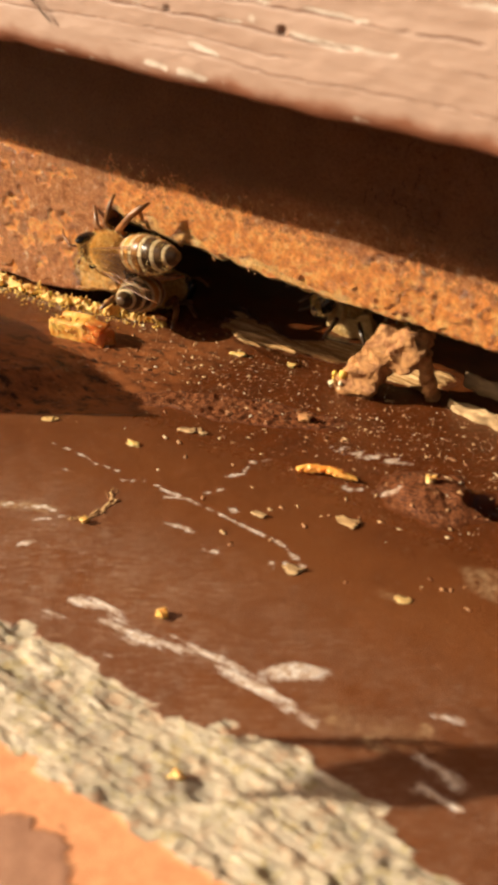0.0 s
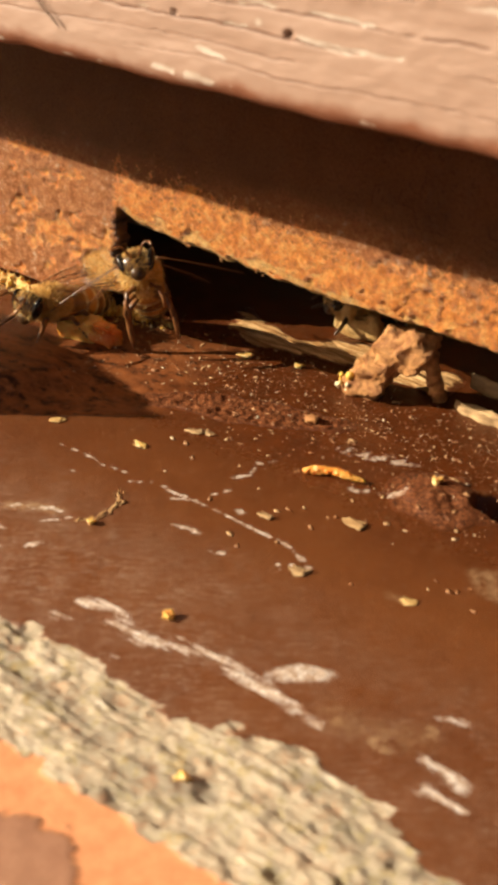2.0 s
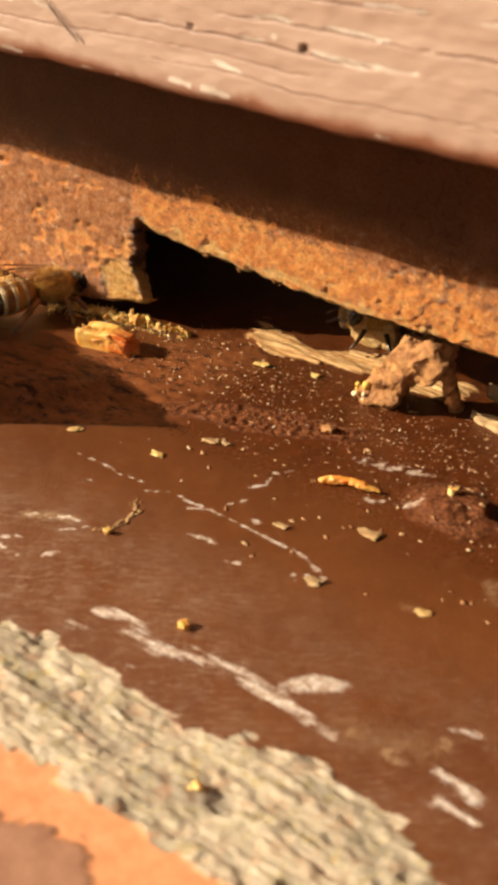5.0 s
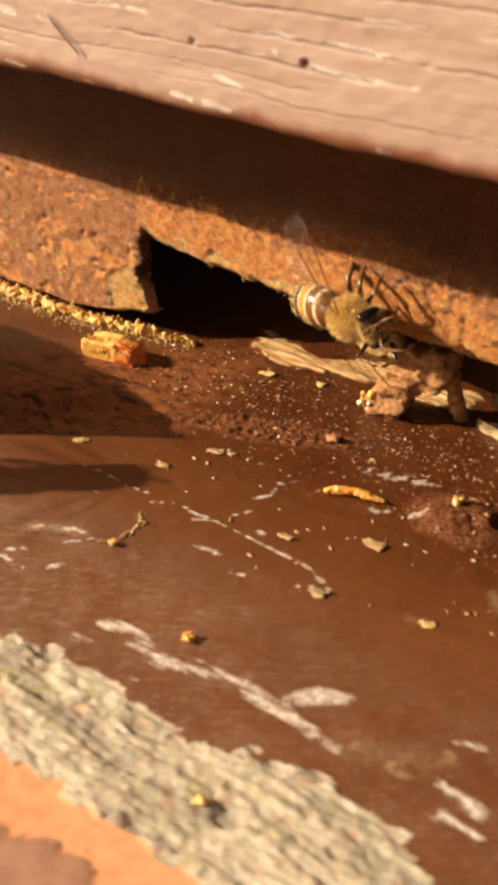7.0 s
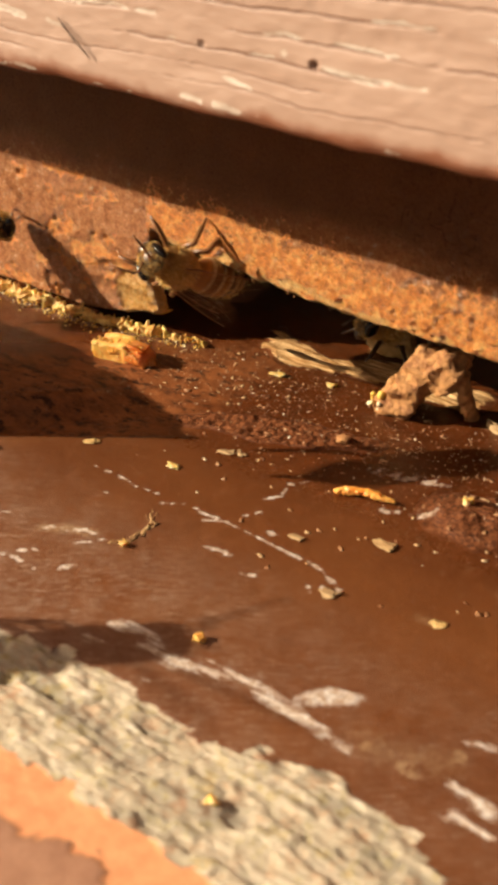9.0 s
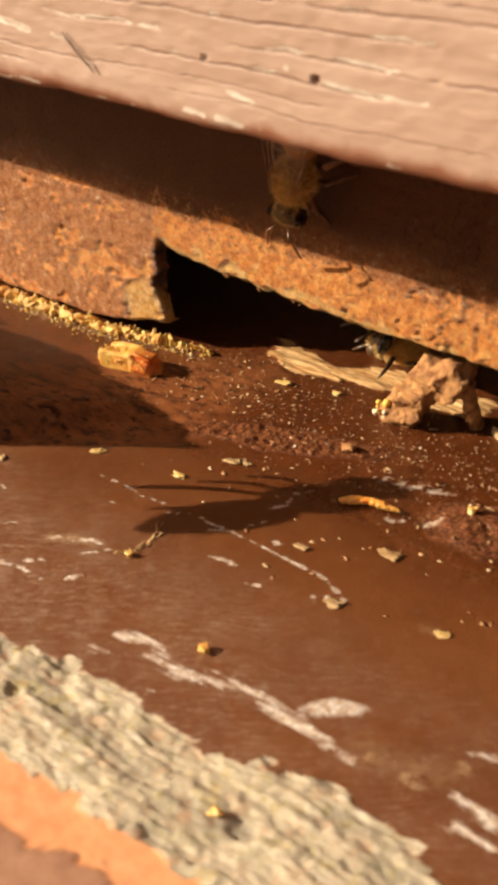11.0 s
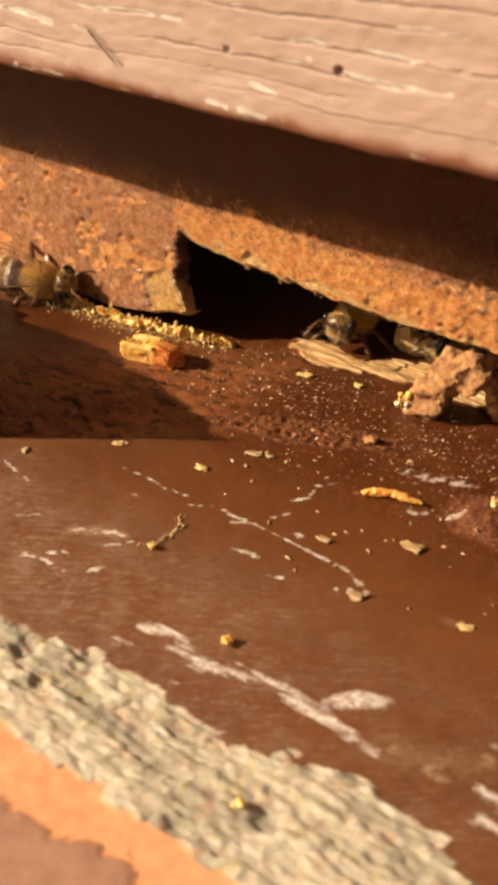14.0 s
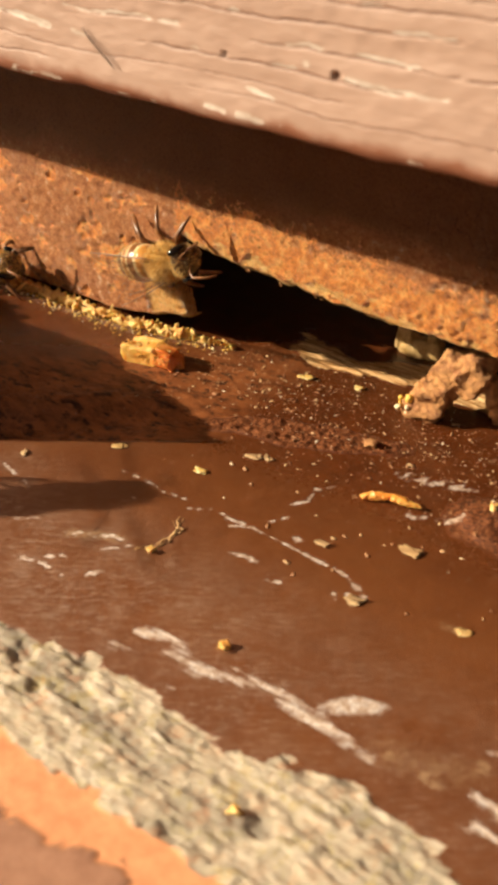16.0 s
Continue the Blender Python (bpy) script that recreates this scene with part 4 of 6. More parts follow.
    chunk(bm, (2.2, -3.6, 0.35 + low), (0.45, 0.42, 0.38), 93, 0.4, (0, 0, 0.5), 3, 0.6)
    part("core", bm, PROPOLIS, lump, "translucent orange-red propolis")
    bm = bmesh.new()
    chunk(bm, (-0.55, -4.3, 0.72 + low), (1.65, 0.78, 0.82), 91, 0.30, (0.1, -0.04, 0.2), 4, 0.5)
    rng = random.Random(5)
    for k in range(70):
        u, a = rng.uniform(-2.1, 1.9), rng.uniform(-0.2, 1.5)
        chunk(bm, (u, -4.22 + 0.18 * u - 0.80 * math.cos(a), 0.68 + 0.80 * math.sin(a) + low), [rng.uniform(0.06, 0.17) * (1 if u < 0.6 else 0.6)] * 3, 300 + k, 0.7)
    part("pollen_crust", bm, GOLD, lump, "golden crust of pollen on the propolis")
    tagged(lump, "blocky lump of orange propolis crusted with yellow pollen on the board", "propolis")
    # clod that props the gap
    clod = new("clod")
    bm = bmesh.new()
    blobs = [((20.5 + 2.3 * t, 1.9 + 0.5 * t, 0.6 + 3.9 * t), (1.35 - 0.15 * t, 1.1, 0.95), 0.85) for t in (0.0, 0.25, 0.5, 0.75, 1.0)]
    blobs += [((23.9, 2.3, 4.5), (1.75, 1.1, 1.05), 0.1), ((23.9, 2.2, 3.4), (1.0, 0.9, 0.7), 0.3), ((19.7, 1.7, 0.3), (0.8, 0.7, 0.45), 0.0)]
    blobs += [((25.2, 2.6 + 1.7 * t, 3.6 - 3.4 * t), (0.48, 0.5, 0.75), 0.0) for t in (0.0, 0.3, 0.6, 1.0)]
    for k, (c, size, lean) in enumerate(blobs):
        chunk(bm, c, size, 400 + k, 0.30, (0.1, lean - 0.85 if lean else 0.0, 0.1), 3, 0.6)
    ob = part("body", bm, CLOD, clod)
    mod = ob.modifiers.new("fuse", "REMESH")
    mod.mode, mod.voxel_size, mod.use_smooth_shade = "VOXEL", 0.10 * U, True
    for label, scale, amount in (("clod_lumps", 0.0013, 0.42), ("clod_grit", 0.00035, 0.16)):
        tex = bpy.data.textures.new(label, "CLOUDS")
        tex.noise_scale, tex.noise_depth = scale, 3
        mod = ob.modifiers.new(label, "DISPLACE")
        mod.texture, mod.strength, mod.mid_level, mod.texture_coords = tex, amount * U, 0.5, "LOCAL"
    bm = bmesh.new()
    for k in range(14):
        chunk(bm, (18.9 + rng.random() * 1.5, 0.7 + rng.random() * 0.6, 0.15 + rng.random() * 1.3), [rng.uniform(0.14, 0.34)] * 3, 430 + k, 0.4)
    part("pollen_grain", bm, POLLEN, clod, "yellow pollen stuck to the clod")
    tagged(clod, "crumbly reddish-brown clod standing in the entrance gap", "clod")
    # tan lump deeper in the gap
    bm = bmesh.new()
    for k, (c, size) in enumerate((((14.4, 9.4, 1.3), (0.85, 0.7, 1.6)), ((15.4, 9.6, 0.6), (1.3, 0.7, 0.9)), ((16.6, 9.7, 0.7), (0.8, 0.6, 1.0)))):
        chunk(bm, c, size, 450 + k, 0.35, (0, 0, 0.2 * k), 3, 0.7)
    ob = part("wax_lump", bm, TANWAX)
    mod = ob.modifiers.new("fuse", "REMESH")
    mod.mode, mod.voxel_size, mod.use_smooth_shade = "VOXEL", 0.12 * U, True
    tagged(ob, "dull yellowish-brown wax lump on the torn wood", "wax")


def sliver(name, outline, z0, thick, seed, label):
    """A flat split of wood with a ragged, grained top; outline in units."""
    bm = bmesh.new()
    (ax, ay), (bx, by), width = outline
    n, w = 70, 22
    d = Vector((bx - ax, by - ay, 0))
    side = Vector((-d.y, d.x, 0)).normalized()
    rows = []
    for i in range(n):
        u = i / (n - 1)
        half = width / 2 * min(1.0, 4.2 * u + 0.15, 4.2 * (1 - u) + 0.25)
        row = []
        for j in range(w):
            v = j / (w - 1) * 2 - 1
            p = Vector((ax, ay, 0)) + d * u + side * (half * v)
            p += side * 0.35 * noise.noise(Vector((u * 6, seed, v)))
            grain = noise.noise(Vector((u * 2.5, v * 3.5, seed))) * 0.55 + noise.noise(Vector((u * 8, v * 9, seed))) * 0.3
            p.z = z0 + thick * (1 - 0.85 * abs(v) ** 3) * (0.75 + grain)
            row.append(bm.verts.new(p * U))
        rows.append(row)
    for a, b in zip(rows, rows[1:]):
        for i in range(w - 1):
            bm.faces.new((a[i], b[i], b[i + 1], a[i + 1]))
    rim = [r[0] for r in rows] + rows[-1][1:] + [r[-1] for r in rows[-2::-1]] + rows[0][-2:0:-1]
    low = [bm.verts.new(Vector((v.co.x, v.co.y, (z0 - 0.3) * U))) for v in rim]
    for i in range(len(rim)):
        j = (i + 1) % len(rim)
        bm.faces.new((rim[i], low[i], low[j], rim[j]))
    bm.faces.new(low)
    bmesh.ops.recalc_face_normals(bm, faces=bm.faces[:])
    return tagged(part(name, bm, RAWWOOD), label, "wood splinter")


def thread():
    curve = bpy.data.curves.new("thread", "CURVE")
    curve.dimensions, curve.bevel_depth = "3D", 0.03 * U
    for pts in (((7.3, -15.85, 28.2), (8.1, -16.0, 27.7), (9.0, -16.0, 27.0), (9.6, -15.95, 26.5)), ((7.5, -15.85, 27.9), (8.6, -15.95, 27.1), (9.5, -15.95, 26.5), (9.7, -15.9, 26.3))):
        sp = curve.splines.new("POLY")
        sp.points.add(len(pts) - 1)
        for p, q in zip(sp.points, pts):
            p.co = (*(c * U for c in q), 1)
    curve.materials.append(FIBRE)
    tagged(new("thread", curve), "thin dark plant fibre stuck to the faded board", "fibre")


landing_board()
entrance_block()
hive_body()
closing_walls()
hive_stand()
side_rail()
pollen_strip()
loose_crumbs()
bits()
sliver("wood_splinter", ((26.6, 6.4), (33.5, 6.3), 1.0), 1.0, 0.9, 7.0, "pale wood splinter wedged behind the clod")
sliver("wood_splinter", ((26.6, 4.2), (32.5, 3.8), 1.3), 0.1, 0.6, 9.0, "pale wood splinter lying beside the clod")
thread()

# ---- honeybees ----
MM = 0.001


def chitin_material(name, low, high, rough=0.28):
    m, nt, b = tree_of(name)
    v = coords(nt)
    nt.links.new(ramp(nt, noise_node(nt, v, 1.2, 5), (0.35, low), (0.65, high)), b.inputs["Base Color"])
    b.inputs["Roughness"].default_value = rough
    bump(nt, b, noise_node(nt, v, 5.0, 4), 0.3, 0.05)
    return m


def fore_segment_material():
    """The first rings of the abdomen: from dark brown to amber, bee by bee."""
    m, nt, b = tree_of("fore_ring_chitin")
    info = nt.nodes.new("ShaderNodeObjectInfo")
    nt.links.new(ramp(nt, info.outputs["Random"], (0.2, (0.20, 0.080, 0.018)), (0.65, (0.55, 0.25, 0.05))), b.inputs["Base Color"])
    b.inputs["Roughness"].default_value = 0.3
    return m


def wing_material():
    m, nt, b = tree_of("wing_membrane")
    v = coords(nt)
    b.inputs["Base Color"].default_value = (0.50, 0.40, 0.28, 1)
    b.inputs["Roughness"].default_value = 0.5
    shine = nt.nodes.new("ShaderNodeBsdfGlossy")
    shine.inputs["Roughness"].default_value = 0.22
    b2 = nt.nodes.new("ShaderNodeBump")
    b2.inputs["Strength"].default_value = 0.9
    b2.inputs["Distance"].default_value = 0.25 * U
    nt.links.new(noise_node(nt, v, 1.6, 4), b2.inputs["Height"])
    nt.links.new(b2.outputs["Normal"], shine.inputs["Normal"])
    clear = nt.nodes.new("ShaderNodeBsdfTransparent")
    clear.inputs["Color"].default_value = (0.993, 0.982, 0.96, 1)
    film = nt.nodes.new("ShaderNodeMixShader")
    film.inputs[0].default_value = 0.009
    nt.links.new(clear.outputs[0], film.inputs[1])
    nt.links.new(b.outputs[0], film.inputs[2])
    blend = nt.nodes.new("ShaderNodeMixShader")
    blend.inputs[0].default_value = 0.05
    nt.links.new(film.outputs[0], blend.inputs[1])
    nt.links.new(shine.outputs[0], blend.inputs[2])
    nt.links.new(blend.outputs[0], nt.nodes["Material Output"].inputs["Surface"])
    return m


CHITIN = chitin_material("dark_chitin", (0.028, 0.015, 0.007), (0.11, 0.055, 0.021))
FORERING = fore_segment_material()
PALEBAND = plain_material("pale_hair_band", (0.50, 0.36, 0.165), (0.75, 0.61, 0.37), 3.0, 0.8)
FUR = island_material("golden_fur", ((0.0, (0.58, 0.31, 0.065)), (0.5, (0.84, 0.54, 0.15)), (0.9, (0.94, 0.74, 0.36))), 0.9)
FURBASE = plain_material("golden_under_fur", (0.44, 0.23, 0.055), (0.68, 0.41, 0.10), 2.2, 0.95, relief=1.0, depth=0.3)
LEGCHITIN = chitin_material("leg_chitin", (0.09, 0.036, 0.012), (0.32, 0.13, 0.042), 0.35)
EYE = chitin_material("black_eye", (0.008, 0.006, 0.005), (0.02, 0.014, 0.010), 0.12)
MEMBRANE = wing_material()
PELLET = plain_material("pollen_basket", (0.70, 0.38, 0.05), (0.85, 0.58, 0.12), 2.0, 0.8)


def lathe(bm, rings, sides=18):
    """A skin over rings of (x, half width, half height, z of the middle), in millimetres."""
    loops = []
    for x, w, h, z in rings:
        loops.append([bm.verts.new(Vector((x, w * math.cos(2 * math.pi * k / sides), z + h * math.sin(2 * math.pi * k / sides))) * MM) for k in range(sides)])
    for a, b in zip(loops, loops[1:]):
        for k in range(sides):
            j = (k + 1) % sides
            bm.faces.new((a[k], a[j], b[j], b[k]))
    bm.faces.new(loops[0][::-1])
    bm.faces.new(loops[-1])
    bmesh.ops.recalc_face_normals(bm, faces=bm.faces[:])


def ball(bm, centre, radii, u=16, v=10):
    made = bmesh.ops.create_uvsphere(bm, u_segments=u, v_segments=v, radius=1.0)["verts"]
    for p in made:
        p.co = Vector((centre[0] + p.co.x * radii[0], centre[1] + p.co.y * radii[1], centre[2] + p.co.z * radii[2])) * MM


def tube(bm, points, radii, sides=7):
    loops = []
    for i, (p, r) in enumerate(zip(points, radii)):
        d = (Vector(points[min(i + 1, len(points) - 1)]) - Vector(points[max(i - 1, 0)])).normalized()
        a = d.orthogonal().normalized()
        b = d.cross(a)
        loops.append([bm.verts.new((Vector(p) + r * (math.cos(2 * math.pi * k / sides) * a + math.sin(2 * math.pi * k / sides) * b)) * MM) for k in range(sides)])
    for a, b in zip(loops, loops[1:]):
        # the ring of b that lies nearest to a's first corner
        s = min(range(sides), key=lambda k: (b[k].co - a[0].co).length)
        for k in range(sides):
            bm.faces.new((a[k], a[(k + 1) % sides], b[(s + k + 1) % sides], b[(s + k) % sides]))
    bm.faces.new(loops[0][::-1])
    bm.faces.new(loops[-1])
    bmesh.ops.recalc_face_normals(bm, faces=bm.faces[:])


def fur_bm(centre, radii, count, length, seed, keep=lambda p: True, back=0.35):
    """Fine hairs standing on an ellipsoid, each a thin leaning sliver."""
    rng = random.Random(seed)
    bm = bmesh.new()
    while count > 0:
        n = Vector((rng.gauss(0, 1), rng.gauss(0, 1), rng.gauss(0, 1))).normalized()
        if not keep(n):
            continue
        count -= 1
        p = Vector((centre[0] + n.x * radii[0] * 0.97, centre[1] + n.y * radii[1] * 0.97, centre[2] + n.z * radii[2] * 0.97))
        way = (n + Vector((-back, 0, 0)) + 0.45 * Vector((rng.gauss(0, 1), rng.gauss(0, 1), rng.gauss(0, 1)))).normalized()
        side = way.orthogonal().normalized()
        side.rotate(Matrix.Rotation(rng.uniform(0, 6.28), 3, way))
        tip = p + way * length * rng.uniform(0.5, 1.15)
        w = 0.024
        bm.faces.new([bm.verts.new(q * MM) for q in (p - side * w, p + side * w, tip)])
    return bm


def wing_bm(length, width, mirror):
    """A wing that reaches backwards from its hinge: a thin skin with raised veins."""
    bm = bmesh.new()
    n, w = 14, 5
    lead = lambda u: 0.16 + 0.10 * math.sin(math.pi * u)
    trail = lambda u: -width * (0.10 + 0.9 * math.sin(math.pi * min(1, u * 0.78 + 0.05)) ** 0.9) * (1 if u < 0.97 else 0.8)
    rows = []
    for i in range(n):
        u = i / (n - 1)
        x = -length * u
        end = math.sqrt(max(0.0, 1 - max(0.0, (u - 0.82) / 0.18) ** 2 * 0.95))
        rows.append([Vector((x, mirror * (lead(u) + (trail(u) - lead(u)) * j / (w - 1)) * end, 0.16 * math.sin(3 * u) + 0.05 * math.sin(9 * j / (w - 1)))) for j in range(w)])
    loops = [[bm.verts.new(p * MM) for p in row] for row in rows]
    for a, b in zip(loops, loops[1:]):
        for j in range(w - 1):
            bm.faces.new((a[j], b[j], b[j + 1], a[j + 1]))
    return bm, rows


def add_wing(parent, at, length, width, mirror, turn):
    bm, rows = wing_bm(length, width, mirror)
    ob = part("wing", bm, MEMBRANE, parent, "clear amber-tinted wing")
    ob.location = Vector(at) * MM
    ob.rotation_euler = [radians(a) for a in turn]
    bm = bmesh.new()
    for j, stop in ((0, 13), (1, 11), (2, 12), (3, 8)):
        tube(bm, [rows[i][j] + Vector((0, 0, 0.01)) for i in range(0, stop + 1, 2)], [0.055 if j == 0 else 0.022] * len(range(0, stop + 1, 2)), 4)
    for j, i in ((0, 5), (1, 7), (0, 9), (1, 4), (2, 9)):
        tube(bm, [rows[i][j], rows[i + 1][j + 1]], [0.02, 0.02], 4)
    part("vein", bm, LEGCHITIN, ob)
    return ob


def add_leg(parent, at, points, radii, pellet=False):
    bm = bmesh.new()
    tube(bm, points, radii)
    ob = part("leg", bm, LEGCHITIN, parent)
    ob.location = Vector(at) * MM
    if pellet:
        bm = bmesh.new()
        ball(bm, points[3], (0.75, 0.45, 0.6), 10, 7)
        part("pollen_load", bm, PELLET, ob, "yellow pollen load")
    return ob


def honeybee(flying, pellets=False):
    """A worker bee, 12 mm long, that looks along +x; its feet are 2.3 mm under its middle."""
    bee = new("honeybee")
    # head
    bm = bmesh.new()
    ball(bm, (0, 0, 0), (0.95, 1.5, 1.3))
    ball(bm, (0.35, 0, -0.95), (0.55, 0.8, 0.7), 12, 8)
    for v in bm.verts:
        v.co.y *= 1 + 90 * min(0.0, v.co.z)
    head = part("head", bm, CHITIN, bee, "dark head with short grey hair")
    head.location = Vector((5.1, 0, 0.05)) * MM
    for s in (1, -1):
        bm = bmesh.new()
        ball(bm, (0, 0, 0), (0.62, 0.42, 1.08), 14, 10)
        e = part("eye", bm, EYE, head, "glossy black compound eye")
        e.location, e.rotation_euler = Vector((0.12, s * 1.18, 0.12)) * MM, (radians(-s * 14), 0, radians(s * 12))
        bm = bmesh.new()
        tube(bm, [(0, 0, 0), (0.5, s * 0.5, 0.75), (0.75, s * 0.75, 0.85), (1.7, s * 1.15, 0.35), (2.5, s * 1.35, -0.25)], [0.11, 0.10, 0.12, 0.13, 0.10], 6)
        a = part("antenna", bm, LEGCHITIN, head)
        a.location = Vector((0.85, s * 0.32, 0.25)) * MM
    part("face_hair", fur_bm((0, 0, 0), (0.95, 1.5, 1.3), 1700, 0.36, 3, lambda p: abs(p.y) < 0.72), FUR, head)
    # thorax
    bm = bmesh.new()
    ball(bm, (2.35, 0, 0.1), (2.0, 1.68, 1.65), 18, 12)
    thorax = part("thorax", bm, FURBASE, bee)
    part("fur", fur_bm((2.35, 0, 0.1), (2.0, 1.68, 1.65), 4600, 0.55, 5), FUR, thorax, "dense golden-brown fur")
    # abdomen in overlapping rings
    cuts = (0.6, -0.6, -1.75, -2.85, -3.95, -4.95, -5.9)
    width = lambda x: 1.85 * max(0.02, math.sin(math.pi * min(1, max(0, (0.75 - x) / 6.95)) ** 0.72)) ** 0.62
    bend = lambda x: -0.12 * ((x - 0.6) / 3.0) ** 2 + (-0.05)
    abdomen = None
    for k, (a, b) in enumerate(zip(cuts, cuts[1:])):
        bm = bmesh.new()
        rings = []
        for i in range(7):
            x = a + 0.12 + (b - a - 0.12) * i / 6
            w = width(x) * (0.955 + 0.055 * i / 6)
            rings.append((x, w, w * 0.86, bend(x)))
        rings.append((b - 0.02, width(b) * 0.93, width(b) * 0.80, bend(b)))
        lathe(bm, rings)
        ob = part("abdomen" if k == 0 else "ring", bm, FORERING if k < 3 else CHITIN, bee if k == 0 else abdomen, "dark banded abdomen" if k == 0 else "")
        abdomen = abdomen or ob
        if 1 <= k <= 5:
            bm = bmesh.new()
            x0, x1 = a + 0.12, a - (0.34 if k < 5 else 0.26)
            lathe(bm, [(x, width(x) * g, width(x) * g * 0.86, bend(x)) for x, g in ((x0 + 0.05, 0.95), (x0, 0.985), ((x0 + x1) / 2, 1.0), (x1, 0.985), (x1 - 0.05, 0.95))])
            part("hair_band", bm, PALEBAND, abdomen, "cream hair band")
    part("fine_hair", fur_bm((-2.3, 0, -0.2), (3.3, 1.82, 1.58), 900, 0.34, 9, lambda p: p.x > -0.9, 0.9), FUR, abdomen)
    # legs: fore, middle, hind
    for s in (1, -1):
        if flying:
            spec = (((3.3, 0.7, -1.3), [(0, 0, 0), (0.5, s * 0.7, -0.6), (0.2, s * 0.9, -1.5), (-0.1, s * 0.8, -2.2)]),
                    ((2.3, 0.8, -1.5), [(0, 0, 0), (-0.2, s * 1.0, -0.5), (-0.7, s * 1.2, -1.4), (-1.2, s * 1.1, -2.2)]),
                    ((1.2, 0.8, -1.4), [(0, 0, 0), (-0.7, s * 1.0, -0.7), (-1.3, s * 1.2, -1.9), (-1.9, s * 1.2, -2.8), (-2.6, s * 1.2, -3.5)]))
        else:
            spec = (((3.5, 0.8, -1.1), [(0, 0, 0), (0.8, s * 1.0, 0.2), (1.5, s * 1.7, -0.7), (2.1, s * 2.1, -1.3)]),
                    ((2.3, 1.0, -1.2), [(0, 0, 0), (0.0, s * 1.5, 0.6), (-0.3, s * 2.7, -0.5), (-0.6, s * 3.3, -1.2)]),
                    ((1.2, 0.9, -1.2), [(0, 0, 0), (-1.0, s * 1.3, 1.0), (-2.3, s * 2.3, 0.1), (-3.2, s * 2.7, -0.7), (-3.9, s * 2.9, -1.2)]))
        for k, (at, pts) in enumerate(spec):
            r = [0.24, 0.26, 0.19, 0.11, 0.08][: len(pts)] if k < 2 else [0.26, 0.30, 0.30, 0.26, 0.10]
            add_leg(bee, (at[0], s * at[1], at[2]), pts, r, pellets and k == 2)
    # wings
    for s in (1, -1):
        if flying:
            add_wing(bee, (2.9, s * 1.3, 1.35), 8.8, 2.4, s, (s * -18, 12, s * -74))
            add_wing(bee, (1.9, s * 1.3, 1.2), 6.2, 2.0, s, (s * -14, 8, s * -54))
        else:
            add_wing(bee, (2.9, s * 1.0, 1.55), 8.4, 2.3, s, (s * -10, 6, s * -13))
            add_wing(bee, (1.9, s * 1.1, 1.40), 6.0, 1.8, s, (s * -10, 4, s * -9))
    return bee


def spot(x, y, z, rx, ry, rz):
    """A bee's pose: units of the place, and degrees."""
    return pose(x * U, y * U, z * U, rx, ry, rz)


def beat(bee, spans, fold=None):
    """The wings' strokes during the spans of flight."""
    for ob in bee.children:
        if not ob.name.startswith("wing"):
            continue
        rest = ob.matrix_basis.copy()
        side = 1 if ob.location.y > 0 else -1
        rows = [(0.0, rest)]
        for a, b in spans:
            for k in range(int(round((b - a) * 30)) + 1):
                t = a + k / 30
                if t > rows[-1][0] + 0.02 and t < 15.97:
                    swing = Matrix.Rotation(radians(side * (34 if k % 2 else -30)), 4, "X")
                    rows.append((t, Matrix.Translation(rest.translation) @ swing @ rest.to_3x3().to_4x4()))
        if fold:
            # laid back over the abdomen after landing
            hind = ob.location.x < 2.4 * MM
            rows = [r for r in rows if r[0] < fold]
            rest = Matrix.Translation(rest.translation) @ Euler([radians(a) for a in ((side * -10, 4, side * -10) if hind else (side * -10, 6, side * -15))]).to_matrix().to_4x4()
            rows.append((fold + 0.12, rest))
        rows.append((16.0, rest))
        walk(ob, rows)


def stride(bee, spans):
    """The legs' steps during the spans of walking."""
    legs = [ob for ob in bee.children if ob.name.startswith("leg")]
    for n, ob in enumerate(legs):
        rest = ob.matrix_basis.copy()
        rows = [(0.0, rest)]
        for a, b in spans:
            for k in range(int(round((b - a) * 10)) + 1):
                t = a + k / 10
                if t > rows[-1][0] + 0.05 and t < 15.95:
                    turn = Matrix.Rotation(radians(13 if (k + n) % 2 else -13), 4, "Z")
                    rows.append((t, Matrix.Translation(rest.translation) @ turn @ rest.to_3x3().to_4x4()))
        rows.append((16.0, rest))
        walk(ob, rows)


WALKER = tagged(honeybee(False), "brown honeybee worker with cream-banded abdomen and folded wings", "honeybee", "bees at the entrance")
FLIER = tagged(honeybee(True), "flying honeybee worker with spread wings and hanging legs", "honeybee", "bees at the entrance")


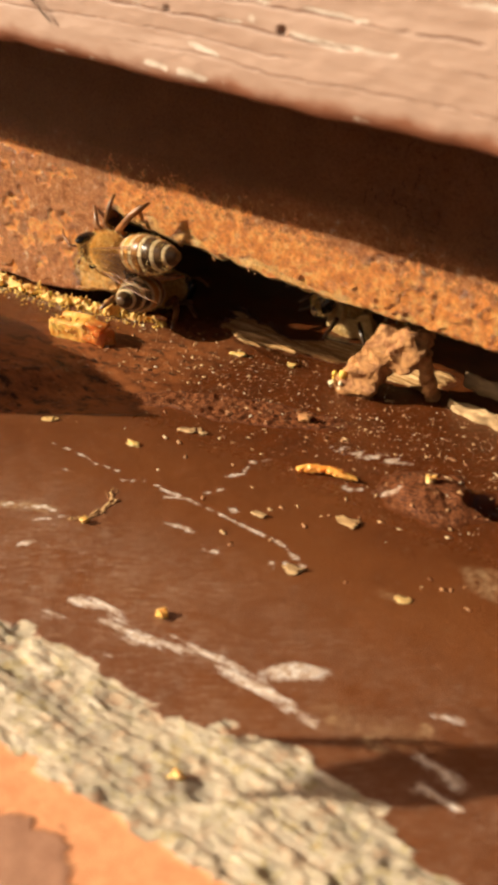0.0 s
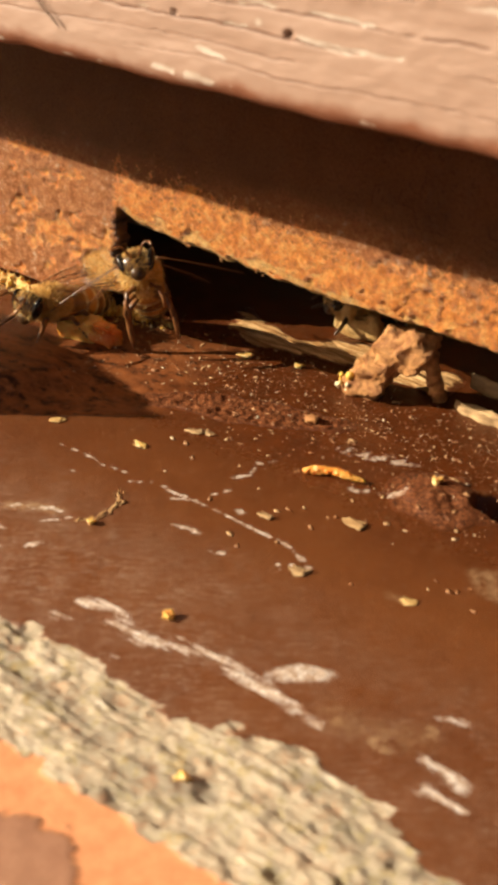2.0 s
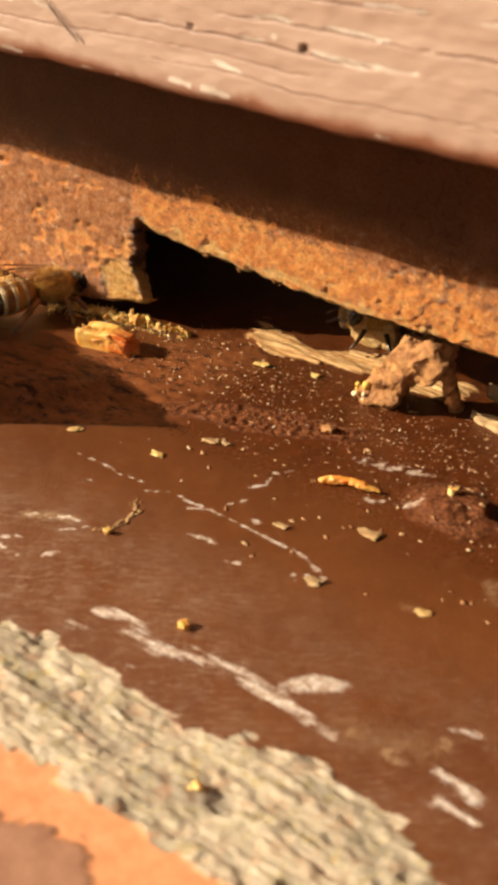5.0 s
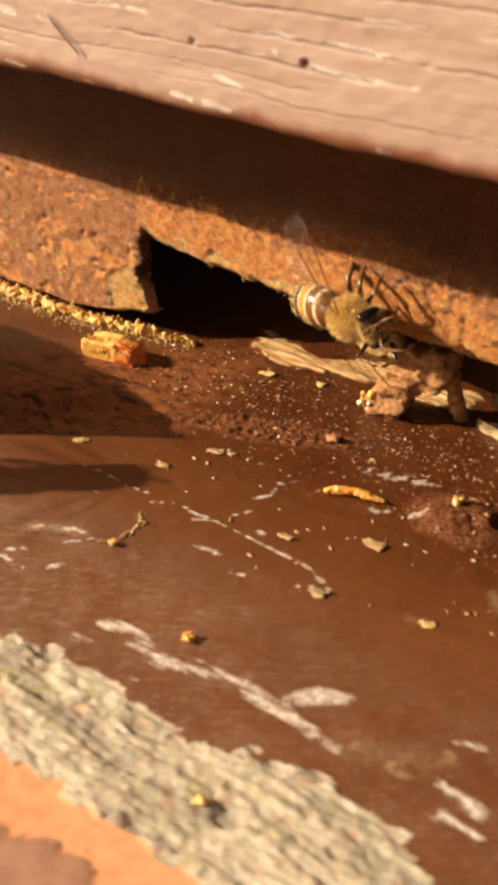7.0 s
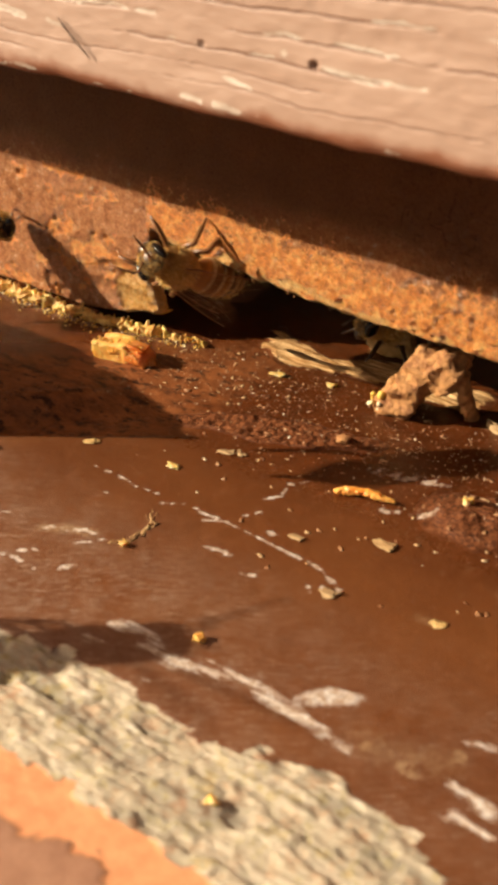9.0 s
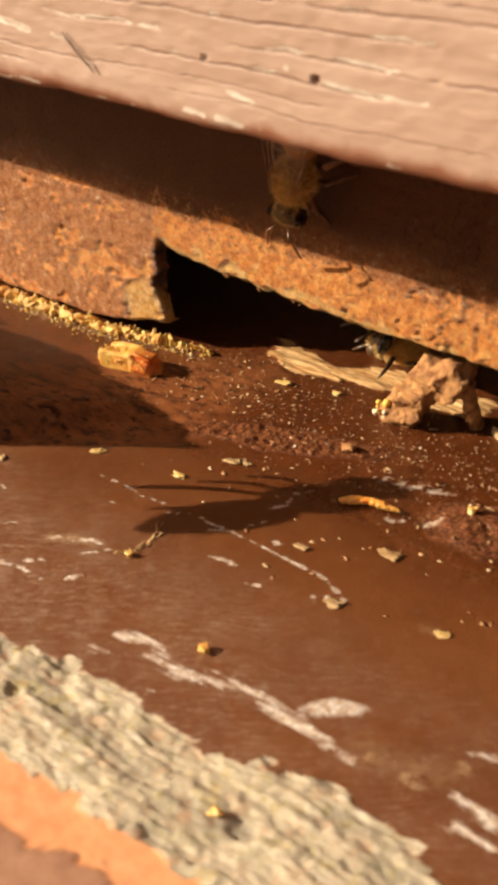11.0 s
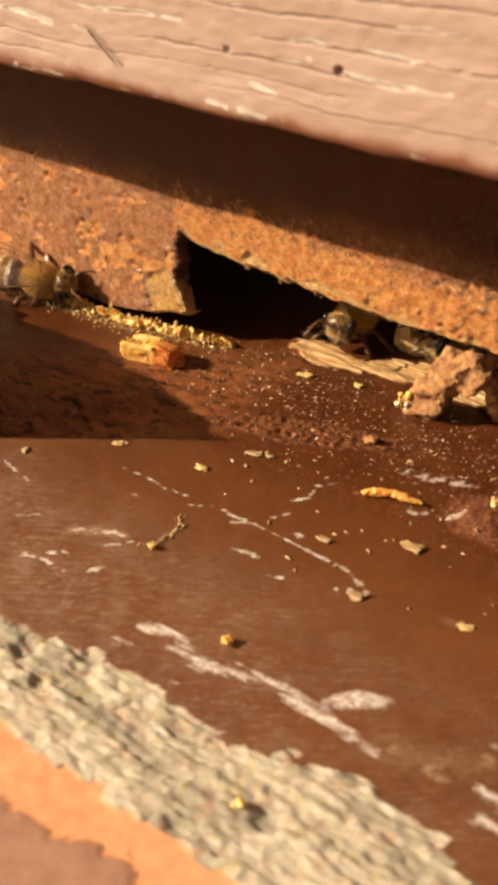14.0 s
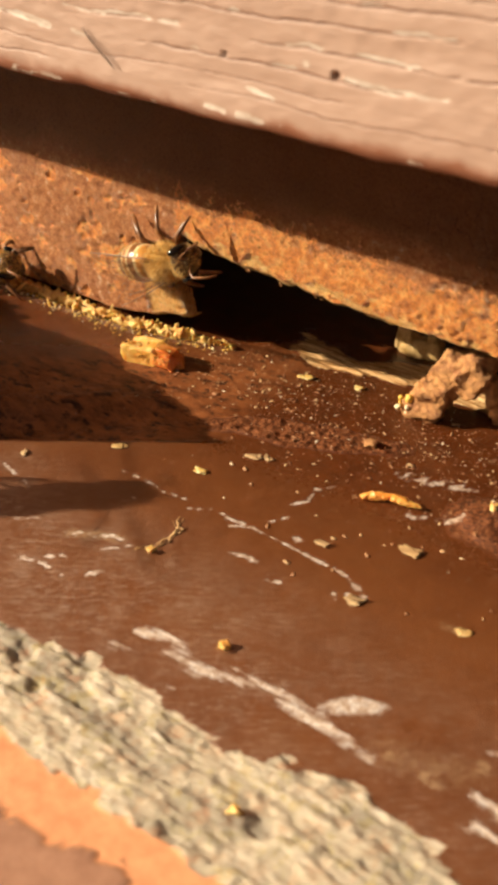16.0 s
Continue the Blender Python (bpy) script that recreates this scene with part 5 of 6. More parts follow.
def motions():
    """The bees, each on its way from the start to the end."""
    # guard on the block
    bee = copy_thing(WALKER, Matrix())
    tagged(bee, "brown honeybee clinging to the block beside the gap")
    walk(bee, [
        (0.00, spot(2.78, -1.80, 6.80, -111, 12, 170)),
        (0.20, spot(2.73, -1.80, 6.65, -106, 19, 170)),
        (0.50, spot(1.84, -1.90, 5.88, -98, 41, 168)),
        (0.70, spot(1.17, -1.90, 5.45, -88, 32, 175)),
        (1.00, spot(0.46, -2.00, 5.23, -79, 24, -179)),
        (1.20, spot(-1.30, -2.20, 4.19, -65, 30, -178)),
        (1.50, spot(-2.18, -2.40, 3.06, 5, -4, -86)),
        (2.00, spot(-2.82, -3.25, 1.90, -0, -14, -91)),
        (2.50, spot(-1.48, -3.52, 1.90, -17, 17, 180)),
        (3.00, spot(-0.64, -2.20, 5.30, 22, 9, -77)),
        (3.20, spot(-7.34, -2.70, 2.97, -54, 34, 180)),
        (3.35, spot(-12.23, -10.13, 1.90, 0, -0, -120)),
        (3.38, spot(-11.11, -8.32, 1.90, 0, 0, -68)),
        (3.42, spot(-9.99, -6.52, 1.90, 0, -0, 2)),
        (3.45, spot(-8.86, -4.72, 1.90, 0, -0, 54)),
        (3.90, spot(-8.90, -2.06, 1.90, 0, 0, 114)),
        (4.00, spot(-9.57, -1.34, 1.90, 0, -0, 110)),
        (4.20, spot(-9.64, -3.78, 1.90, 0, -0, 103)),
        (6.30, spot(-6.83, -3.29, 1.90, 0, -0, 28)),
        (6.37, spot(-7.07, -5.18, 1.90, -0, -0, 78)),
        (6.43, spot(-7.32, -7.08, 1.90, -0, 0, 142)),
        (6.50, spot(-7.56, -8.97, 1.90, 0, 0, -168)),
        (6.70, spot(-9.92, -13.50, 1.90, 0, -0, -140)),
        (6.90, spot(-60.00, -20.00, 1.90, 0, -0, -140)),
        (16.00, spot(-60.00, -20.00, 1.90, 0, -0, -140)),
    ])
    stride(bee, ((0.0, 1.6), (2.0, 3.2), (3.9, 6.8),))

    # bee through the gap
    bee = copy_thing(WALKER, Matrix())
    tagged(bee, "dark honeybee walking through the entrance gap")
    walk(bee, [
        (0.00, spot(1.44, 2.65, 1.90, 0, 18, 99)),
        (0.20, spot(3.15, 4.17, 1.90, 0, 17, 97)),
        (0.40, spot(10.00, 14.00, 1.90, 0, -0, 79)),
        (0.60, spot(14.00, 40.00, 1.90, 0, -0, 79)),
        (1.35, spot(14.00, 40.00, 1.90, 0, -0, 150)),
        (2.10, spot(14.00, 40.00, 1.90, 0, -0, -140)),
        (2.40, spot(4.53, 5.87, 1.90, 0, -0, -140)),
        (2.50, spot(3.88, 5.39, 1.90, 0, -12, -91)),
        (2.65, spot(5.62, 6.76, 1.90, 0, -0, -108)),
        (2.90, spot(12.00, 25.00, 1.90, 0, -0, -108)),
        (3.10, spot(12.00, 25.00, 1.90, 0, -0, -104)),
        (3.30, spot(5.75, 8.14, 1.90, 0, -0, -104)),
        (3.50, spot(5.30, 5.95, 1.90, 0, -16, -91)),
        (3.70, spot(3.77, 5.72, 1.90, 0, -0, -114)),
        (3.90, spot(2.39, 5.94, 1.90, 0, -0, -121)),
        (4.00, spot(1.66, 3.96, 1.90, 0, -14, -107)),
        (4.20, spot(0.60, -2.70, 4.71, -49, 7, 180)),
        (4.70, spot(-15.10, -2.70, 2.34, -49, 13, 180)),
        (5.20, spot(-260.00, -200.00, 30.00, -49, 13, 180)),
        (16.00, spot(-260.00, -200.00, 30.00, -49, 13, 180)),
    ])
    stride(bee, ((0.0, 0.7), (2.2, 2.8), (3.2, 5.0),))

    # arriving bee
    bee = copy_thing(FLIER, Matrix())
    tagged(bee, "honeybee arriving in flight and landing at the gap")
    walk(bee, [
        (0.00, spot(-260.00, -200.00, 30.00, -4, 6, 104)),
        (0.55, spot(-260.00, -200.00, 30.00, -4, 6, 104)),
        (0.95, spot(-33.23, -36.86, 2.14, -4, 6, 104)),
        (1.10, spot(8.24, -13.04, 10.21, 7, -25, 60)),
        (1.20, spot(4.15, -2.62, 5.20, 2, -19, 80)),
        (1.30, spot(7.71, -0.79, 4.43, 4, -26, 73)),
        (1.40, spot(14.55, -3.06, 6.58, -1, -9, 94)),
        (1.50, spot(13.63, -2.90, 8.42, -10, -12, 72)),
        (1.60, spot(16.82, -1.89, 6.07, 1, -21, 85)),
        (1.70, spot(8.51, 1.89, 3.54, -4, -25, 105)),
        (1.80, spot(5.48, 1.56, 3.99, -1, -27, 93)),
        (1.83, spot(5.52, 0.37, 4.96, -15, -19, 148)),
        (1.87, spot(5.57, -0.81, 5.93, -15, 1, -145)),
        (1.90, spot(5.61, -2.00, 6.90, -1, 9, -95)),
        (2.00, spot(3.29, -1.40, 4.29, 17, -45, -61)),
        (2.20, spot(3.06, 0.50, 5.34, 7, 9, -65)),
        (2.35, spot(3.94, -0.75, 6.57, 54, -23, -20)),
        (2.50, spot(4.28, -2.20, 7.76, 81, -63, -21)),
        (2.60, spot(5.96, -2.00, 8.12, 90, -76, 0)),
        (2.80, spot(8.16, -2.00, 7.27, 90, -70, 0)),
        (2.90, spot(7.11, -2.70, 6.54, 86, -86, 0)),
        (3.00, spot(6.83, -7.90, 3.20, 0, -27, -82)),
        (3.20, spot(4.60, -6.84, 1.90, 0, -0, -148)),
        (3.50, spot(2.09, -8.83, 1.90, -11, -2, 176)),
        (3.70, spot(0.77, -13.68, 1.90, 0, -0, -170)),
        (3.90, spot(-2.51, -19.88, 1.90, 0, -0, -153)),
        (4.20, spot(-70.00, -30.00, 1.90, 0, -0, -153)),
        (16.00, spot(-70.00, -30.00, 1.90, 0, -0, -153)),
    ])
    beat(bee, ((0.5, 1.95),), fold=2.0)

    # hovering bee
    bee = copy_thing(FLIER, Matrix())
    walk(bee, [
        (0.00, spot(-260.00, -200.00, 30.00, -2, -1, 100)),
        (2.80, spot(-260.00, -200.00, 30.00, -2, -1, 100)),
        (3.20, spot(-22.25, -11.13, 11.62, -2, -1, 100)),
        (3.40, spot(-6.48, -2.67, 12.10, -4, -15, 106)),
        (3.50, spot(-4.14, -0.58, 12.76, 1, -6, 85)),
        (3.60, spot(4.22, 1.72, 7.95, 6, -25, 67)),
        (3.70, spot(9.62, 3.08, 8.54, -3, -17, 102)),
        (3.80, spot(2.74, -2.37, 7.81, -9, -30, 126)),
        (3.90, spot(-5.84, -2.44, 12.09, -9, -28, 127)),
        (4.00, spot(-260.00, -200.00, 30.00, -9, -28, 127)),
        (16.00, spot(-260.00, -200.00, 30.00, -9, -28, 127)),
    ])
    beat(bee, ((3.1, 4.2),))

    # bee walking past the clod
    bee = copy_thing(WALKER, Matrix())
    walk(bee, [
        (0.00, spot(16.00, 30.00, 1.90, 0, -0, -170)),
        (5.00, spot(16.00, 30.00, 1.90, 0, -0, -170)),
        (5.80, spot(15.72, 3.41, 1.90, 0, -0, -170)),
        (5.90, spot(17.58, 2.45, 1.90, -0, -0, 143)),
        (6.00, spot(19.44, 1.48, 1.90, -0, -0, 86)),
        (6.10, spot(21.29, 0.52, 1.90, 0, -0, 40)),
        (6.30, spot(24.26, -0.33, 1.90, 0, -0, 82)),
        (6.50, spot(27.40, 2.94, 1.90, 0, 8, 82)),
        (6.60, spot(28.49, 3.11, 1.90, 0, -0, 83)),
        (6.80, spot(33.11, 5.76, 1.90, 0, -0, 83)),
        (7.20, spot(60.00, -12.00, 1.90, 0, -0, 83)),
        (16.00, spot(60.00, -12.00, 1.90, 0, -0, 83)),
    ])
    stride(bee, ((5.6, 6.9),))

    # bee landing on the block
    bee = copy_thing(FLIER, Matrix())
    tagged(bee, "amber-banded honeybee landing on the block with raised wings")
    walk(bee, [
        (0.00, spot(-260.00, -200.00, 30.00, 2, -21, 83)),
        (5.60, spot(-260.00, -200.00, 30.00, 2, -21, 83)),
        (6.00, spot(-2.89, -27.97, 12.79, 2, -21, 83)),
        (6.30, spot(-4.97, -14.81, 9.00, 4, -27, 72)),
        (6.40, spot(3.20, -8.29, 11.50, 6, -36, 67)),
        (6.50, spot(12.06, -2.80, 11.23, -22, -3, 92)),
        (6.55, spot(12.87, -2.58, 10.86, 44, -25, 47)),
        (6.60, spot(13.40, -2.00, 10.37, 90, -8, 0)),
        (6.80, spot(15.64, -2.00, 11.25, 90, -9, 0)),
        (6.90, spot(16.78, -2.00, 10.40, 90, -7, 0)),
        (7.00, spot(18.22, -2.00, 8.49, 116, -11, -19)),
        (7.10, spot(19.55, -2.60, 8.41, 131, 7, 0)),
        (7.20, spot(19.63, -2.60, 7.39, 127, 30, -0)),
        (7.35, spot(22.05, -2.70, 7.36, 61, 51, 0)),
        (7.42, spot(22.64, -2.20, 6.65, -47, 54, -137)),
        (7.50, spot(23.69, -1.50, 6.29, -48, 16, 164)),
        (7.60, spot(24.04, -1.70, 6.02, -49, -2, 180)),
        (7.80, spot(25.60, -1.70, 5.76, -49, 2, 180)),
        (8.00, spot(27.64, 5.56, 1.90, 0, -0, -161)),
        (8.30, spot(50.00, 6.00, 1.90, 0, -0, -161)),
        (16.00, spot(50.00, 6.00, 1.90, 0, -0, -161)),
    ])
    beat(bee, ((6.1, 6.95),), fold=7.25)

    # bee turning at the corner
    bee = copy_thing(WALKER, Matrix())
    tagged(bee, "brown honeybee with cream-banded abdomen walking along the pollen strip")
    walk(bee, [
        (0.00, spot(14.00, 28.00, 1.90, -13, 9, -140)),
        (7.10, spot(14.00, 28.00, 1.90, -13, 9, -140)),
        (7.40, spot(3.82, 6.00, 3.83, -13, 9, -140)),
        (7.50, spot(4.74, 4.50, 3.17, -2, -18, -98)),
        (7.60, spot(1.86, 2.00, 3.72, -14, 9, -150)),
        (7.80, spot(-0.23, -2.70, 4.95, -49, 7, 180)),
        (8.00, spot(0.05, -2.40, 4.85, -63, 8, -175)),
        (8.20, spot(-0.82, -2.70, 5.19, -49, 5, 180)),
        (8.30, spot(-1.43, -2.70, 5.46, -58, -45, 180)),
        (8.40, spot(-2.83, -2.70, 4.48, -60, -50, 180)),
        (8.50, spot(-4.14, -2.40, 4.84, -73, 9, -174)),
        (8.60, spot(-4.65, -2.70, 4.45, -50, 15, 180)),
        (8.70, spot(-8.44, -2.70, 1.57, -49, 7, 180)),
        (8.80, spot(-13.60, -2.70, -0.45, -49, 7, 180)),
        (8.95, spot(-26.49, -2.70, -3.71, -49, 7, -180)),
        (9.20, spot(-70.00, -20.00, 3.00, -49, 7, -180)),
        (16.00, spot(-70.00, -20.00, 3.00, -49, 7, -180)),
    ])
    stride(bee, ((7.2, 9.2),))

    # bee climbing out
    bee = copy_thing(WALKER, Matrix())
    walk(bee, [
        (0.00, spot(14.00, 24.00, 1.90, 0, -0, -127)),
        (8.20, spot(14.00, 24.00, 1.90, 0, -0, -127)),
        (8.60, spot(8.45, 10.44, 1.90, 0, -0, -127)),
        (8.80, spot(1.50, 8.96, 1.90, 0, -0, -124)),
        (8.90, spot(8.02, -2.70, 7.21, -50, 16, 180)),
        (9.00, spot(4.88, -1.20, 7.37, -116, -28, -106)),
        (9.10, spot(2.27, -2.00, 7.26, -90, -54, 180)),
        (9.20, spot(1.66, -2.00, 6.56, -90, -62, 180)),
        (9.80, spot(-5.85, -2.00, 7.55, -90, -29, 180)),
        (10.50, spot(-260.00, -200.00, 30.00, -90, -29, 180)),
        (16.00, spot(-260.00, -200.00, 30.00, -90, -29, 180)),
    ])
    stride(bee, ((8.4, 10),))

    # bee landing on the board
    bee = copy_thing(FLIER, Matrix())
    walk(bee, [
        (0.00, spot(-260.00, -200.00, 30.00, 13, -10, 24)),
        (8.30, spot(-260.00, -200.00, 30.00, 13, -10, 24)),
        (8.70, spot(-19.44, -23.01, 11.18, 13, -10, 24)),
        (9.00, spot(-16.22, -6.00, 6.61, 0, 3, 70)),
        (9.05, spot(-0.85, -11.10, 6.32, 4, -11, 53)),
        (9.10, spot(6.21, -10.37, 1.90, 0, -0, 93)),
        (9.20, spot(9.92, -10.36, 1.90, 0, -0, 91)),
        (9.80, spot(6.55, -1.08, 1.90, 0, -0, 77)),
        (10.40, spot(12.00, 16.00, 1.90, 0, -0, 77)),
        (11.00, spot(14.00, 50.00, 1.90, 0, -0, 77)),
        (16.00, spot(14.00, 50.00, 1.90, 0, -0, 77)),
    ])
    beat(bee, ((8.5, 9.1),), fold=9.2)

    # close flying bee
    bee = copy_thing(FLIER, Matrix())
    tagged(bee, "honeybee hovering before the entrance with cream bands")
    walk(bee, [
        (0.00, spot(-260.00, -200.00, 30.00, 3, -21, 79)),
        (10.60, spot(-260.00, -200.00, 30.00, 3, -21, 79)),
        (11.00, spot(1.23, -25.17, 10.68, 3, -21, 79)),
        (11.30, spot(11.46, -18.79, 15.07, 6, -32, 65)),
        (11.40, spot(19.17, -14.76, 2.01, 5, -34, 70)),
        (11.50, spot(26.67, -12.86, 7.07, -17, -32, 76)),
        (11.60, spot(11.96, -12.06, 6.96, -5, -50, 108)),
        (11.75, spot(-10.03, -14.44, 10.74, -5, -6, 112)),
        (11.90, spot(-11.84, -11.08, 13.11, -6, -3, 117)),
        (12.00, spot(-5.12, -3.20, 14.01, -24, -6, 100)),
        (12.10, spot(-19.32, -6.17, 17.45, -5, -17, 110)),
        (12.50, spot(-260.00, -200.00, 30.00, -5, -17, 110)),
        (16.00, spot(-260.00, -200.00, 30.00, -5, -17, 110)),
    ])
    beat(bee, ((10.9, 12.3),))

    # bee under the overhang
    bee = copy_thing(WALKER, Matrix())
    walk(bee, [
        (0.00, spot(60.00, -2.40, 21.50, -90, 82, 180)),
        (10.30, spot(60.00, -2.40, 21.50, -90, 82, 180)),
        (11.00, spot(13.82, -2.00, 19.23, -90, 82, 180)),
        (11.40, spot(11.55, -2.00, 15.25, 90, 89, -0)),
        (11.50, spot(10.45, -2.00, 13.50, 90, 84, 0)),
        (11.60, spot(9.61, -2.00, 14.43, 90, 80, -0)),
        (11.80, spot(9.55, -2.00, 15.71, 90, 84, 0)),
        (12.00, spot(11.50, -2.00, 20.80, 90, 86, 0)),
        (12.30, spot(60.00, -2.40, 21.00, 90, 86, 0)),
        (12.55, spot(60.00, -2.40, 21.00, 90, 86, 0)),
        (12.80, spot(13.28, -2.00, 17.35, 90, 86, -0)),
        (12.90, spot(12.92, -2.00, 14.33, 90, 84, 0)),
        (13.00, spot(14.00, -2.00, 13.70, 90, 82, 0)),
        (13.20, spot(11.96, -2.00, 11.92, 90, 79, 0)),
        (13.30, spot(12.69, -2.00, 10.19, -90, 73, -180)),
        (13.50, spot(10.80, -1.00, 8.04, -119, 66, 144)),
        (13.70, spot(5.77, 7.33, 1.90, -0, -0, -78)),
        (13.90, spot(6.11, 8.97, 1.90, -0, -0, -88)),
        (14.10, spot(14.00, 14.00, 1.90, -0, -0, -88)),
        (14.60, spot(14.00, 45.00, 1.90, -0, -0, -88)),
        (16.00, spot(14.00, 45.00, 1.90, -0, -0, -88)),
    ])
    stride(bee, ((11.2, 12.2), (12.7, 14.2),))

    # bee walking home
    bee = copy_thing(WALKER, Matrix())
    tagged(bee, "brown honeybee walking along the pollen strip into the gap")
    walk(bee, [
        (0.00, spot(-33.23, -2.70, -3.01, 50, -15, -0)),
        (13.60, spot(-33.23, -2.70, -3.01, 50, -15, -0)),
        (13.90, spot(-23.11, -2.70, -0.38, 50, -15, 0)),
        (14.00, spot(-16.16, -2.60, 2.05, 47, 1, 18)),
        (14.20, spot(-11.43, -2.70, 1.60, 49, -8, 0)),
        (14.40, spot(-5.88, -2.70, 2.47, 49, -10, -0)),
        (14.50, spot(-4.97, -2.60, 2.63, 48, -5, 6)),
        (14.70, spot(0.77, -2.70, 3.62, 49, -6, 0)),
        (14.80, spot(-0.18, 0.92, 1.90, 0, -0, 42)),
        (15.00, spot(2.13, 3.37, 2.00, 0, 3, 89)),
        (15.20, spot(5.45, 6.84, 1.90, 0, -0, 75)),
        (15.35, spot(15.00, 24.00, 1.90, 0, -0, 75)),
        (15.60, spot(16.00, 45.00, 1.90, 0, -0, 75)),
        (16.00, spot(16.00, 45.00, 1.90, 0, -0, 75)),
    ])
    stride(bee, ((13.6, 15.7),))

    # bee clinging sideways
    bee = copy_thing(WALKER, Matrix())
    tagged(bee, "honeybee clinging sideways to the block with sunlit wings")
    walk(bee, [
        (0.00, spot(-32.50, -2.00, 1.46, 90, -14, 0)),
        (14.80, spot(-32.50, -2.00, 1.46, 90, -14, 0)),
        (15.00, spot(-23.40, -2.00, 4.07, 90, -15, -0)),
        (15.20, spot(-17.90, -2.60, 3.89, 131, -5, 0)),
        (15.40, spot(-14.31, -2.60, 4.18, 131, -6, -0)),
        (15.50, spot(-12.99, -2.00, 4.47, 80, -16, -14)),
        (15.70, spot(-6.20, -2.60, 5.70, 131, -9, 0)),
        (15.80, spot(-3.80, -2.60, 6.34, 130, -11, 0)),
        (16.00, spot(-1.56, -2.00, 7.07, 109, -20, -10)),
    ])
    stride(bee, ((14.9, 16),))

    # late bee
    bee = copy_thing(WALKER, Matrix())
    walk(bee, [
        (0.00, spot(-34.07, -2.70, -1.64, 50, -15, 0)),
        (15.50, spot(-34.07, -2.70, -1.64, 50, -15, 0)),
        (15.80, spot(-26.19, -2.70, 0.30, 50, -16, 0)),
        (16.00, spot(-21.44, -2.70, 1.48, 50, -18, 0)),
    ])
    stride(bee, ((15.3, 16),))

    # foreground bee
    bee = copy_thing(FLIER, Matrix())
    tagged(bee, "honeybee flying close over the board")
    walk(bee, [
        (0.00, spot(-260.00, -200.00, 30.00, -2, 8, 97)),
        (0.30, spot(9.85, -28.93, 14.05, -2, 8, 97)),
        (0.50, spot(18.14, -29.14, 13.91, -0, 8, 92)),
        (0.60, spot(37.75, -21.52, 6.01, 5, -5, 68)),
        (0.70, spot(37.67, -30.86, 5.86, 6, -25, 63)),
        (0.80, spot(47.84, -32.20, -6.47, 3, 10, 78)),
        (1.10, spot(300.00, -220.00, 60.00, 3, 10, 78)),
        (16.00, spot(300.00, -220.00, 60.00, 3, 10, 78)),
    ])
    beat(bee, ((0.2, 1.0),))

    # bee in the shade
    bee = copy_thing(FLIER, Matrix())
    walk(bee, [
        (0.00, spot(170.00, -40.00, 40.00, -14, 18, 153)),
        (13.90, spot(170.00, -40.00, 40.00, -14, 18, 153)),
        (14.10, spot(21.76, 25.57, 10.33, -14, 18, 153)),
        (14.50, spot(18.71, 19.25, 9.30, 1, -1, 88)),
        (14.70, spot(20.95, 16.95, 4.03, 2, -1, 82)),
        (15.10, spot(22.48, 14.09, -1.27, 2, 2, 82)),
        (15.40, spot(80.00, -3.00, 2.00, 2, 2, 82)),
        (16.00, spot(80.00, -3.00, 2.00, 2, 2, 82)),
    ])
    beat(bee, ((14.0, 15.4),))

    # bee in the splinters
    bee = WALKER
    tagged(bee, "glossy honeybee half hidden under the block, its limbs coloured dark for shade")
    # limbs and feelers get darker chitin in place of the shade under the block
    for limb in bee.children_recursive:
        if limb.type == "MESH" and limb.data.materials and limb.data.materials[0] == LEGCHITIN:
            limb.data = limb.data.copy()
            limb.data.materials[0] = CHITIN
    walk(bee, [
        (0.00, spot(15.59, 12.01, 1.15, 0, -18, -124)),
        (1.00, spot(15.51, 12.64, 1.15, 0, -18, -125)),
        (2.00, spot(15.61, 12.76, 1.15, -0, -18, -125)),
        (3.00, spot(15.63, 12.39, 1.15, 0, -18, -125)),
        (4.00, spot(16.00, 11.99, 1.15, 0, -18, -125)),
        (6.50, spot(16.00, 11.86, 1.15, 0, -19, -124)),
        (8.50, spot(16.19, 11.62, 1.15, 0, -19, -124)),
        (9.00, spot(16.23, 11.48, 1.15, 0, -19, -124)),
        (11.50, spot(18.25, 10.30, 1.15, 0, -20, -123)),
        (12.50, spot(19.74, 10.18, 1.15, 0, -20, -123)),
        (13.00, spot(19.62, 11.15, 1.15, 0, -20, -124)),
        (14.00, spot(20.55, 10.53, 1.15, 0, -20, -124)),
        (14.70, spot(34.00, 22.00, 2.20, 0, 0, -140)),
        (16.00, spot(34.00, 22.00, 2.20, 0, 0, -140)),
    ])

    # passing bee
    bee = copy_thing(FLIER, Matrix())
    tagged(bee, "honeybee passing in flight beside the hive")
